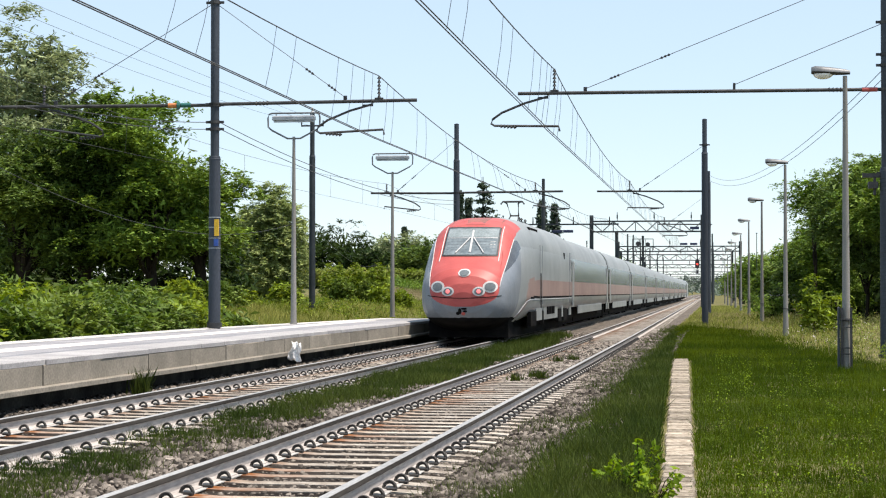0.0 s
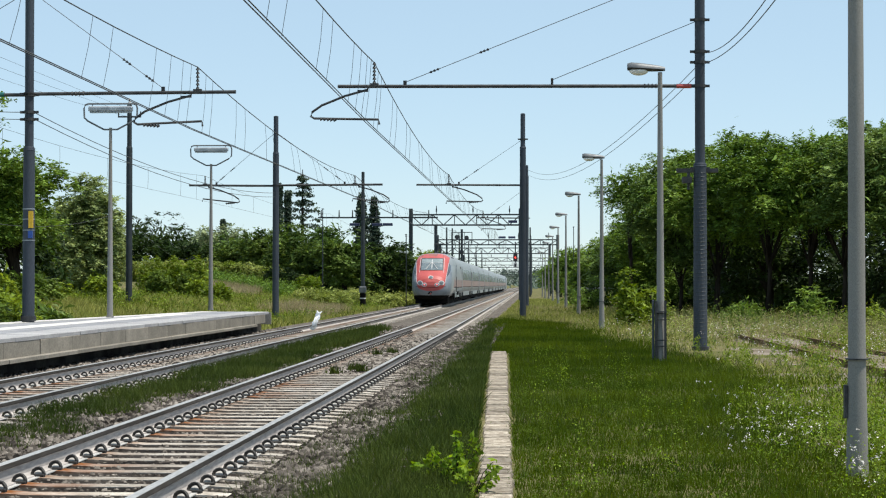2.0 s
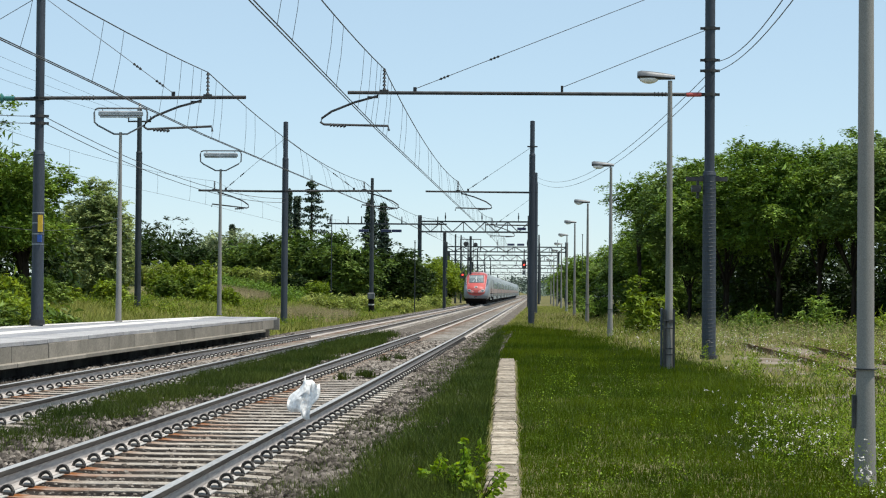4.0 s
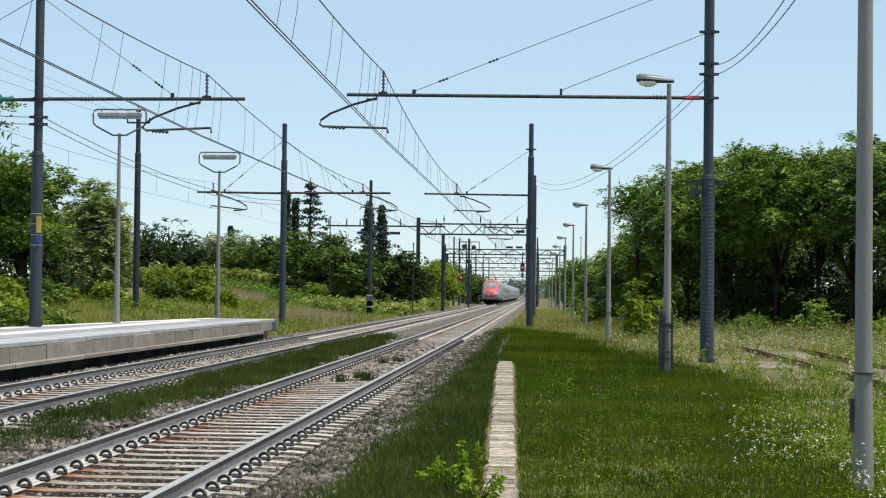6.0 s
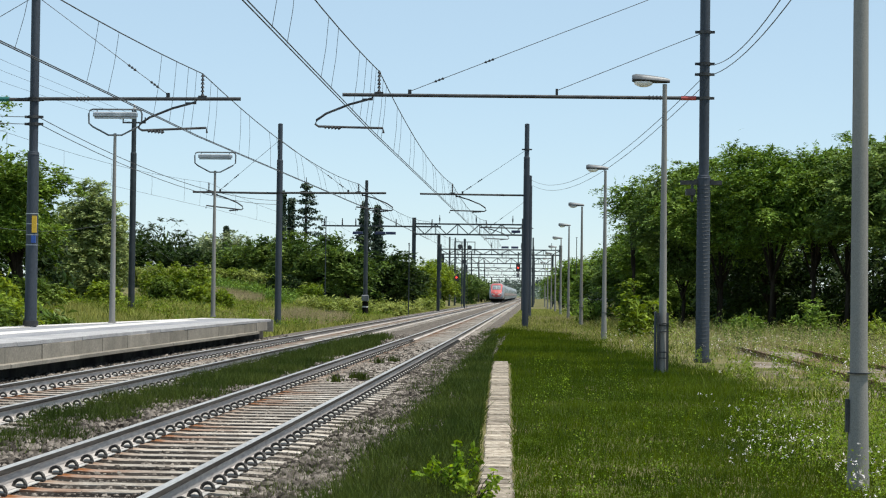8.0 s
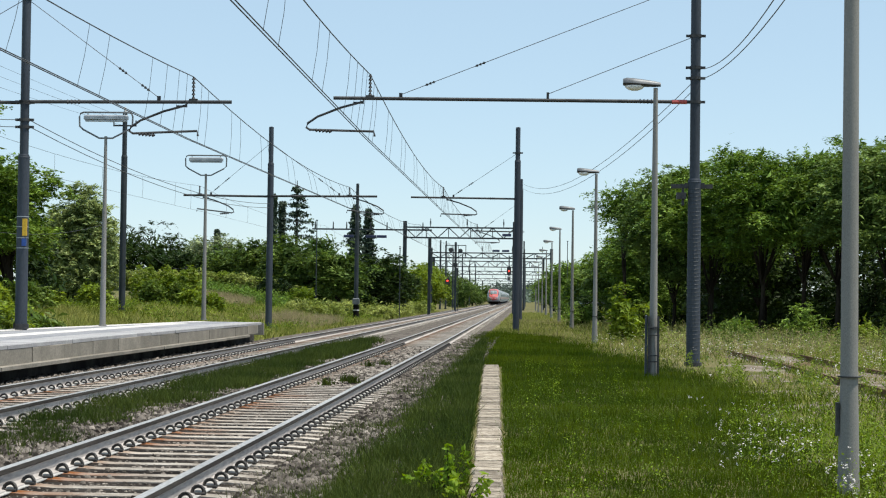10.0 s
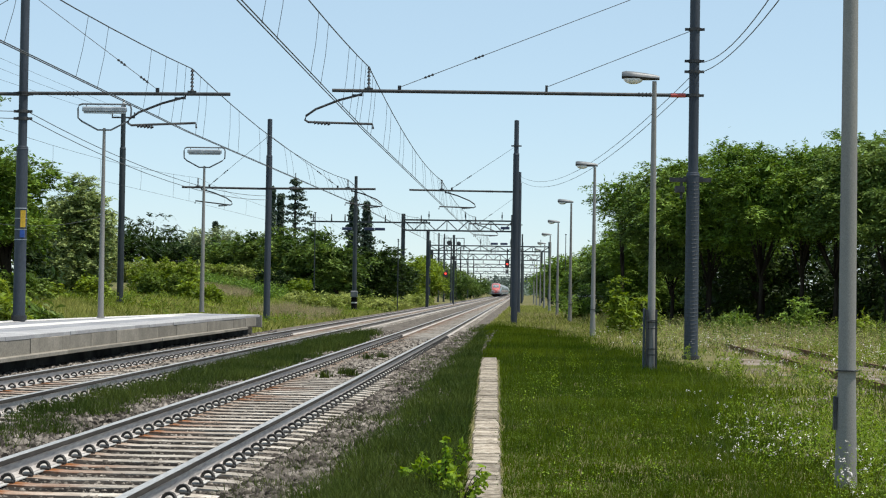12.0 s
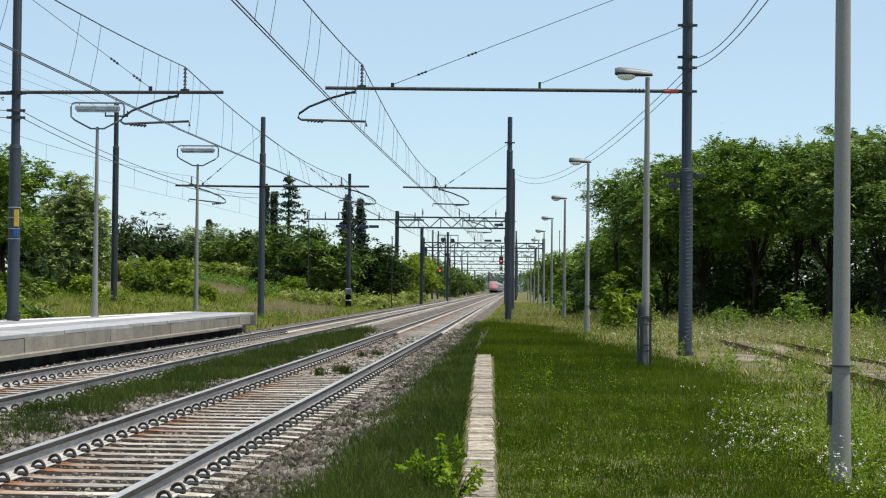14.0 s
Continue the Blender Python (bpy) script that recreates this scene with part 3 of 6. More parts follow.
def arc_lamp(x, y, height=5.9, base_shield=False):
    """A slender concrete post with a flat lamp head on one side."""
    t = thing("street_lamp", pose(x, y, 0.2, 0, 0, random.uniform(-3, 3)), "tapered grey concrete lamp post with flat lamp head", "street lamp", "lamps along the old platform")
    part("post", Geo().tube([(0, 0, -0.2), (0, 0, 1.0), (0, 0, height)], 0.115, 14, 0.045), POST, t, "tapered concrete post", smooth=True)
    part("post_joint", Geo().tube([(0, 0, 0.98), (0, 0, 1.0)], 0.106, 14), IRON, t)
    h = height
    # housing: pale lid over a dark lower shell, with the glass bowl hanging under its outer end
    rows = ((0.10, 0.03, 0.07), (0.0, 0.06, 0.10), (-0.2, 0.10, 0.13), (-0.42, 0.125, 0.15), (-0.58, 0.11, 0.155), (-0.66, 0.06, 0.12))
    lid, shell = Geo(), Geo()
    for g, lo, hi in ((lid, 0.0, 1.0), (shell, -0.75, 0.02)):
        n = 7
        for x, w, d in rows:
            for k in range(n):
                q = k / (n - 1) * math.pi
                up = math.sin(q)
                g.v.append((x, w * math.cos(q), h + 0.06 - 0.05 * x + d * 0.75 * (up if lo == 0 else -0.55 * up)))
        g.f = [(j * n + k, j * n + k + 1, (j + 1) * n + k + 1, (j + 1) * n + k) for j in range(len(rows) - 1) for k in range(n - 1)] + [tuple(range(n)), tuple(range(len(g.v) - n, len(g.v)))]
    head = part("lamp_head", shell, IRON, t, "dark lower lamp housing", smooth=True)
    part("lid", lid, LAMPTOP, head, "grey domed lid", smooth=True)
    lens = Geo()
    for i in range(5):
        a0, a1 = i * math.pi / 10, (i + 1) * math.pi / 10
        for k in range(12):
            q = [(-0.43 + 0.2 * math.cos(a) * math.cos(b), 0.12 * math.cos(a) * math.sin(b), h + 0.045 - 0.11 * math.sin(a)) for a, b in ((a0, k * 0.5236), (a0, (k + 1) * 0.5236), (a1, (k + 1) * 0.5236), (a1, k * 0.5236))]
            lens.add(q, [(0, 1, 2, 3)])
    part("lens", lens, LENS, head, "milky glass lamp bowl", smooth=True)
    if base_shield:
        for x in (-0.105, 0.085):
            part("guard_bar", Geo().box(x - 0.022, x + 0.022, -0.15, -0.10, 0, 1.24), IRON, t, "black flat guard bar")
        part("guard_board", Geo().slab(-0.175, -0.135, -0.12, -0.02, 0, 1.26, 0.01), MAST, t, "grey guard board strapped to the post")
        for z in (0.33, 0.45, 0.86, 1.02):
            part("strap", Geo().box(-0.12, 0.11, -0.165, -0.15, z - 0.012, z + 0.012), IRON, t)
    return t


def tube_lamp(x, y):
    """A platform lamp: post, rounded hoop and a long fluorescent box inside it."""
    t = thing("platform_lamp", pose(x, y, 0.87), "grey platform lamp post with tube light in a hoop", "platform lamp", "platform lamps")
    part("post", Geo().tube([(0, 0, 0), (0, 0, 2.6), (0, 0, 5.15)], 0.085, 12, 0.04), POST, t, smooth=True)
    part("foot", Geo().tube([(0, 0, 0), (0, 0, 0.05)], 0.11, 12), POST, t)
    hoop = [(-0.02, 5.10), (-0.18, 5.10), (-0.62, 5.33), (-0.72, 5.42), (-0.73, 5.68), (-0.70, 5.77), (-0.62, 5.80), (0.62, 5.80), (0.70, 5.77), (0.73, 5.68), (0.72, 5.42), (0.62, 5.33), (0.18, 5.10), (0.02, 5.10)]
    part("hoop", Geo().tube([(a, 0, b) for a, b in hoop], 0.024, 8), LAMPTOP, t, "dark bent steel hoop", smooth=True)
    part("light_box", Geo().slab(-0.6, 0.6, -0.08, 0.08, 5.60, 5.73, 0.03), GALV, t, "long grey fluorescent light box", bevel=0.01)
    part("diffuser", Geo().slab(-0.56, 0.56, -0.06, 0.06, 5.55, 5.598, 0.01), GALV, t, "grey diffuser")
    for s in (-0.5, 0.5):
        part("hanger", Geo().tube([(s, 0, 5.72), (s, 0, 5.80)], 0.015, 6), GALV, t)
    return t


def gantry(y, x0, x1, top, depth=1.0, posts=(0, 1), material=DARKMAST, inner=None):
    """A lattice portal over the tracks."""
    t = thing("signal_gantry", pose(0, y, 0.2), "dark steel lattice portal gantry over the tracks", "gantry", "lattice gantries")
    top -= 0.2
    for k, x in enumerate((x0, x1)):
        if k in posts:
            part("post", Geo().box(x - 0.17, x + 0.17, -0.17, 0.17, -0.2, top + 0.5), material, t, bevel=0.02)
    if inner is not None:
        part("post", Geo().box(inner - 0.14, inner + 0.14, -0.15, 0.15, -0.2, top - depth), material, t, bevel=0.02)
    for s in (-0.35, 0.35):
        part("chord", Geo().box(x0, x1, s - 0.05, s + 0.05, top - 0.11, top), material, t)
        part("chord", Geo().box(x0, x1, s - 0.06, s + 0.06, top - depth, top - depth + 0.12), material, t)
    n = max(4, int((x1 - x0) / 0.95))
    for i in range(n):
        a, b = x0 + (x1 - x0) * i / n, x0 + (x1 - x0) * (i + 1) / n
        z0, z1 = (top - depth + 0.06, top - 0.07) if i % 2 else (top - 0.07, top - depth + 0.06)
        part("diagonal", Geo().tube([(a, -0.35, z0), (b, -0.35, z1)], 0.045, 5), material, t)
    for i in range(n // 2):
        part("upright", Geo().box(x0 + (x1 - x0) * 2 * i / n - 0.035, x0 + (x1 - x0) * 2 * i / n + 0.035, -0.39, -0.31, top - depth, top), material, t)
    for i in range(n // 3):
        x = x0 + (x1 - x0) * (i + 0.7) / (n // 3)
        part("wire_post", Geo().tube([(x, 0, top), (x, 0, top + 0.75)], 0.035, 6).box(x - 0.06, x + 0.06, -0.06, 0.06, top + 0.2, top + 0.5), material, t)
    return t

# ---- train ----
NOSE = [(0.00, 0.30, 1.00, 1.2, 1.40, 2.2), (0.05, 0.62, 0.80, 1.2, 1.64, 2.3), (0.18, 0.92, 0.58, 1.2, 1.88, 2.4), (0.45, 1.15, 0.42, 1.2, 2.08, 2.5),
        (0.8, 1.28, 0.34, 1.25, 2.24, 2.6), (1.2, 1.36, 0.30, 1.3, 2.41, 2.7), (1.6, 1.40, 0.28, 1.35, 2.66, 2.75), (2.0, 1.43, 0.28, 1.4, 2.96, 2.8),
        (2.4, 1.45, 0.28, 1.4, 3.24, 2.85), (2.8, 1.47, 0.30, 1.45, 3.42, 2.95), (3.4, 1.48, 0.35, 1.5, 3.56, 3.1), (4.3, 1.50, 0.42, 1.5, 3.66, 3.3),
        (5.5, 1.50, 0.50, 1.5, 3.71, 3.6), (7.0, 1.50, 0.50, 1.5, 3.72, 3.8), (20.2, 1.50, 0.50, 1.5, 3.72, 3.8)]


def section(s):
    """Half width, bottom, widest height, top and squareness of the power car's shell, s metres behind its tip."""
    s = min(max(s, 0.0), 20.2)
    cols = np.array(NOSE).T
    return [float(np.interp(s, cols[0], c)) for c in cols[1:]]


def shell_z(s, x):
    hw, zb, zm, zt, n = section(s)
    return zm + (zt - zm) * max(0.0, 1 - abs(x / hw) ** n) ** (1 / n)


def side_x(s, z):
    hw, zb, zm, zt, n = section(s)
    return hw * max(0.0, 1 - abs((z - zm) / ((zt - zm) if z > zm else (zm - zb))) ** n) ** (1 / n)


def shell_s(x, z):
    """Where the nose surface lies at a given place of the front view."""
    lo, hi = 0.0, 7.0
    for _ in range(30):
        s = (lo + hi) / 2
        hw, zb, zm, zt, n = section(s)
        inside = abs(x / hw) ** n + abs((z - zm) / ((zt - zm) if z > zm else (zm - zb))) ** n < 1
        lo, hi = (lo, s) if inside else (s, hi)
    return (lo + hi) / 2


def hood_x(z):
    """Half width of the red hood in the front view."""
    return float(np.interp(z, (1.5, 2.1, 2.9, 3.35), (0.99, 1.07, 1.15, 1.17)))


HOOD_EDGE = [(z, shell_s(hood_x(z), z)) for z in np.linspace(1.9, 3.0, 45)]


def hood_edge(z):
    """How far back the hood's edge lies at a height."""
    return float(np.interp(z, [h[0] for h in HOOD_EDGE], [h[1] for h in HOOD_EDGE]))


def livery(s, x, z):
    a = abs(x)
    if z < 0.99:
        hood = False
    elif z < 1.5:
        hood = a < 0.99 * max(0.0, 1 - ((1.5 - z) / 0.52) ** 2.6) ** 0.5 and s < 1.5
    else:
        hood = a < hood_x(z) and s < min(4.4, 1.2 + 2.6 * (z - 1.5))
    if hood:
        return "hood"
    if 1.95 < z < 2.92 and s < hood_edge(z) + 0.03 + 0.85 * (z - 1.95) ** 0.8 - 3.2 * max(0.0, z - 2.68) ** 1.2:
        return "side_window"
    if z < (0.68 if s < 2.0 else 0.5):
        return "skirt"
    if s < 1.25 + 0.75 * (z - 0.7) and z < 2.6:
        return "nose_band"
    if (1.27 < z < 1.81 and s > 3.1 + 1.6 * (z - 1.27)) or (z <= 1.27 and 1.75 + 3.0 * (z - 0.72) < s < 2.2 + 3.9 * (z - 0.72)):
        return "stripe"
    if 1.20 < z <= 1.27 and s > 4.2:
        return "dark_line"
    return "body" if z < 2.75 else "roof"


def power_car(train, m):
    """The streamlined end car: a lofted shell cut into its painted panels, with glass, lamps, wipers and bogies."""
    stations = np.concatenate([np.linspace(0, 1, 60) ** 1.7 * 0.8, np.linspace(0.82, 5.2, 215), np.linspace(5.4, 20.2, 18)])
    around = 300
    rings = []
    for s in stations:
        hw, zb, zm, zt, n = section(s)
        ring = []
        for k in range(around):
            th = -math.pi / 2 + 2 * math.pi * k / around
            c, sn = math.cos(th), math.sin(th)
            e = 2 / n
            ring.append((hw * math.copysign(abs(c) ** e, c), s, zm + ((zt - zm) if sn > 0 else (zm - zb)) * math.copysign(abs(sn) ** e, sn)))
        rings.append(ring)
    groups = {}
    for i in range(len(stations) - 1):
        for k in range(around):
            q = [rings[i][k], rings[i][(k + 1) % around], rings[i + 1][(k + 1) % around], rings[i + 1][k]]
            c = [sum(p[j] for p in q) / 4 for j in range(3)]
            key = livery(c[1], c[0], c[2])
            groups.setdefault(key + "|" if key == "side_window" and c[0] < 0 else key, []).append((i, k))
    groups.setdefault("hood", [])
    paint = {"hood": RED, "windscreen": GLASS, "windscreen_frame": PALETRIM, "side_window": SIDEGLASS, "skirt": UNDER, "nose_band": DARKGREY, "stripe": PINK, "dark_line": UNDER, "body": SILVER, "roof": ROOFPAINT}
    says = {"hood": "glossy red nose hood", "windscreen": "large one-piece cab windscreen", "windscreen_frame": "pale windscreen surround", "side_window": "black cab side window", "skirt": "black lower skirt",
            "nose_band": "dark grey lower nose", "stripe": "faded red side stripe", "dark_line": "dark waist line", "body": "silver grey side panels", "roof": "pale grey roof"}
    car = new("power_car")
    car.parent, car.matrix_basis = train, m
    for key, faces in groups.items():
        key = key.rstrip("|")
        g, index = Geo(), {}
        for i, k in faces:
            ids = []
            for a, b in ((i, k), (i, (k + 1) % around), (i + 1, (k + 1) % around), (i + 1, k)):
                if (a, b) not in index:
                    index[(a, b)] = len(g.v)
                    g.v.append(rings[a][b])
                ids.append(index[(a, b)])
            g.f.append(tuple(ids))
        part(key, g, paint[key], car, says[key], smooth=True)
    cap = Geo()
    cap.v = list(rings[0])
    cap.f = [tuple(range(around))]
    part("nose_cap", cap, RED, car)
    end = Geo()
    end.v = list(rings[-1])
    end.f = [tuple(range(around))]
    part("end_wall", end, UNDER, car)

    def disc(name, x, z, rx, rz, material, label, lift=0.02, seg=20):
        g = Geo()
        rim = [(x + rx * math.cos(a), z + rz * math.sin(a)) for a in np.linspace(0, 2 * math.pi, seg, endpoint=False)]
        pts = [(a, shell_s(a, b) - lift, b) for a, b in rim]
        g.add(pts + [(x, shell_s(x, z) - lift - 0.015, z)] + [(a, q + 0.05, b) for a, q, b in pts],
              [(i, (i + 1) % seg, seg) for i in range(seg)] + [(i, (i + 1) % seg, seg + 1 + (i + 1) % seg, seg + 1 + i) for i in range(seg)])
        return part(name, g, material, car, label, smooth=True)

    for s in (-1, 1):
        disc("headlight_ring", s * 0.75, 1.55, 0.205, 0.165, PALETRIM, "pale headlight ring")
        disc("headlight", s * 0.75, 1.55, 0.15, 0.12, BANDGLASS, "grey unlit headlight glass", 0.035)
        disc("tail_light_ring", s * 0.44, 1.42, 0.175, 0.135, PALETRIM, "pale tail light ring", 0.024)
        disc("tail_lamp_bowl", s * 0.44, 1.42, 0.125, 0.095, BANDGLASS, "grey lamp bowl", 0.04)
        disc("tail_light", s * 0.44, 1.42, 0.06, 0.06, TAILLIGHT, "lit red tail light", 0.055)
    disc("badge_ring", 0, 1.95, 0.175, 0.115, PALETRIM, "pale oval ring")
    disc("badge", 0, 1.95, 0.14, 0.085, BANDGLASS, "grey-green oval badge", 0.035)
    for x, w, z, h, c in ((-0.10, 0.05, 0.86, 0.09, UNDER), (0.02, 0.09, 0.93, 0.03, UNDER), (0.05, 0.06, 0.86, 0.03, UNDER), (0.0, 0.06, 0.79, 0.05, RED), (-0.16, 0.05, 0.80, 0.05, UNDER)):
        disc("emblem_bar", x, z, w, h, c, "plain emblem bar", 0.012, 8)
    mouth = Geo().tube([(x, shell_s(x, z) - 0.004, z) for x, z in [(v, 1.30 - 0.07 * (1 - (v / 1.05) ** 2)) for v in np.linspace(-1.05, 1.05, 21)]], 0.012, 6)
    part("coupler_hatch_seam", mouth, UNDER, car, "dark seam of the coupler hatch")
    def patch_front(name, outline, material, label, lift, rows=10, cols=12):
        """A smooth sheet on the nose; outline gives the half width at a height."""
        zs = np.linspace(outline[0][0], outline[-1][0], rows)
        g = Geo()
        for z in zs:
            w = float(np.interp(z, [o[0] for o in outline], [o[1] for o in outline]))
            for x in np.linspace(-w, w, cols):
                g.v.append((x, shell_s(x, z) - lift, z + lift * 0.5))
        g.f = [(j * cols + i, j * cols + i + 1, (j + 1) * cols + i + 1, (j + 1) * cols + i) for j in range(rows - 1) for i in range(cols - 1)]
        ob = part(name, g, material, car, label, smooth=True)
        return ob

    patch_front("windscreen_frame", [(2.43, 0.82), (3.32, 0.80)], IRON, "dark windscreen seal", 0.012)
    patch_front("windscreen", [(2.47, 0.77), (3.27, 0.75)], GLASS, "large one-piece cab windscreen", 0.024)
    for s in (-1, 1):
        part("screen_trim", Geo().tube([(s * (0.86 - 0.02 * q), shell_s(0.86 - 0.02 * q, z) - 0.01, z) for q, z in zip(np.linspace(0, 1, 12), np.linspace(2.28, 3.34, 12))], 0.016, 6), PALETRIM, car, "pale trim beside the windscreen")
        part("hood_trim", Geo().tube([(s * hood_x(z), shell_s(hood_x(z), z) - 0.005, z) for z in np.linspace(1.55, 2.95, 18)], 0.013, 6), PALETRIM, car, "pale line along the red paint")
        part("waist_trim", Geo().tube([(s * (side_x(q, z) + 0.002), q, z) for q, z in ((1.75, 0.66), (2.1, 0.82), (2.6, 0.98), (3.2, 1.11), (3.9, 1.165), (5, 1.175), (8, 1.175), (14, 1.175), (20, 1.175))], 0.013, 6), PALETRIM, car, "pale waist line")
        pts = []
        for q in np.linspace(0, 1, 8):
            x, z = s * (0.05 + 0.36 * q), 2.98 - 0.46 * q
            pts.append((x, shell_s(x, z) - 0.06, z + 0.02))
        part("wiper", Geo().tube(pts, 0.019, 6), PALETRIM, car, "pale windscreen wiper")
        part("hood_crease", Geo().tube([(s * x, shell_s(x, z) - 0.002, z) for x, z in ((0.98, 1.85), (0.96, 2.1), (0.95, 2.35), (0.93, 2.6))], 0.012, 5), RED, car)
    part("screen_post", Geo().tube([(0, shell_s(0, z) - 0.035, z) for z in np.linspace(2.55, 3.2, 6)], 0.034, 6), PALETRIM, car, "pale centre post behind the glass")
    patch_front("sun_blind", [(3.0, 0.74), (3.24, 0.735)], BLIND, "pale blind behind the upper windscreen", 0.03, 4)
    for x0, x1 in ((-0.7, -0.1), (0.1, 0.7)):
        for z in (2.62, 2.7, 2.78, 2.86):
            part("desk_louvre", Geo().tube([(x, shell_s(x, z) - 0.026, z) for x in np.linspace(x0, x1, 5)], 0.012, 5), SIDEGLASS, car, "dark slat behind the glass")
    part("screen_visor", Geo().tube([(x, shell_s(x, 2.98) - 0.03, 2.98) for x in np.linspace(-0.74, 0.74, 9)], 0.02, 6), PALETRIM, car, "pale visor edge")
    part("roof_patch", Geo().add([(x, y, shell_z(y, x) + 0.008) for y in (2.75, 3.4, 4.1) for x in (-0.75, -0.25, 0.25, 0.75)], [(j * 4 + i, j * 4 + i + 1, j * 4 + i + 5, j * 4 + i + 4) for j in range(2) for i in range(3)]), SOOT, car, "sooty roof patch")
    # doors, grilles, roof gear
    for s in (-1, 1):
        for y in (7.2, 19.2):
            part("cab_door_seam", Geo().box(s * 1.498 - 0.008, s * 1.498 + 0.008, y, y + 0.035, 1.0, 2.9).box(s * 1.498 - 0.008, s * 1.498 + 0.008, y + 0.75, y + 0.785, 1.0, 2.9), DARKGREY, car)
        part("handrail", Geo().tube([(s * 1.54, 7.1, 0.9), (s * 1.54, 7.1, 2.0)], 0.018, 6), UNDER, car)
        part("side_vent", Geo().box(s * 1.44 - 0.03, s * 1.44 + 0.03, 17.0, 17.4, 2.45, 2.85), UNDER, car)
        for k in range(4):
            part("roof_louvre", Geo().box(s * 1.12 - 0.12, s * 1.12 + 0.12, 6.2 + k * 0.75, 6.75 + k * 0.75, 3.36, 3.44), UNDER, car)
        for y0, y1 in ((4.6, 6.4), (8.6, 8.9), (14.6, 16.0), (17.0, 18.6)):
            part("bogie_cutout", Geo().box(s * 1.40 - 0.06, s * 1.40 + 0.06, y0, y1, 0.36, 0.80), UNDER, car, "black opening over the bogie")
        for y0, y1 in ((6.5, 8.5), (9.0, 14.5), (16.1, 16.9)):
            part("side_skirt", Geo().slab(s * 1.42 - 0.02, s * 1.42 + 0.02, y0, y1, 0.5, 0.93, 0.01), SILVER, car, "pale lower skirt panel")
        for k in range(5):
            part("skirt_slot", Geo().box(s * 1.45 - 0.03, s * 1.45 + 0.03, 10.2 + k * 0.6, 10.45 + k * 0.6, 0.66, 0.92), UNDER, car)
    pan = Geo()
    for q in (-1, 1):
        pan.tube([(q * 0.2, 12.6, 3.75), (q * 0.14, 13.6, 4.1), (q * 0.2, 12.9, 4.5)], 0.026, 6)
        pan.tube([(q * 0.2, 12.9, 4.5), (q * 0.3, 12.9, 4.56)], 0.024, 6)
    pan.tube([(-0.42, 12.9, 4.47), (-0.34, 12.9, 4.57), (0.34, 12.9, 4.57), (0.42, 12.9, 4.47)], 0.032, 6).tube([(-0.34, 13.2, 4.57), (0.34, 13.2, 4.57)], 0.03, 6)
    pan.box(-0.4, 0.4, 12.4, 14.2, 3.7, 3.84).tube([(-0.14, 13.6, 4.1), (0.14, 13.6, 4.1)], 0.03, 6)
    for y in (12.6, 13.9):
        for x in (-0.34, 0.34):
            insulator(pan, (x, y, 3.7), (x, y, 3.98), 3, 0.07)
    part("pantograph", pan, IRON, car, "dark folded pantograph")
    # added black block that stands for the deep shade below the car
    part("underframe", Geo().box(-1.15, 1.15, 1.2, 20.1, 0.10, 0.62), UNDER, car, "black block that fills in the shade under the car")
    bogies(car, (4.2, 15.5))
    return car


def bogies(car, places):
    wheel = Geo().tube([(-0.07, 0, 0), (0.07, 0, 0)], 0.46, 20).mesh("wheel", UNDER)
    frame_mesh = Geo().box(-1.15, -0.95, -1.9, 1.9, 0.35, 0.68).box(0.95, 1.15, -1.9, 1.9, 0.35, 0.68).box(-1, 1, -0.4, 0.4, 0.3, 0.6).box(-1.2, 1.2, -1.75, -1.45, 0.5, 0.85).box(-1.2, 1.2, 1.45, 1.75, 0.5, 0.85).mesh("bogie_frame", UNDER)
    for y in places:
        f = new("bogie_frame", frame_mesh)
        f.parent, f.location = car, (0, y, 0)
        for dy, x in itertools.product((-1.4, 1.4), (-0.75, 0.75)):
            w = new("wheel", wheel)
            w.parent, w.location = car, (x, y + dy, 0.46)


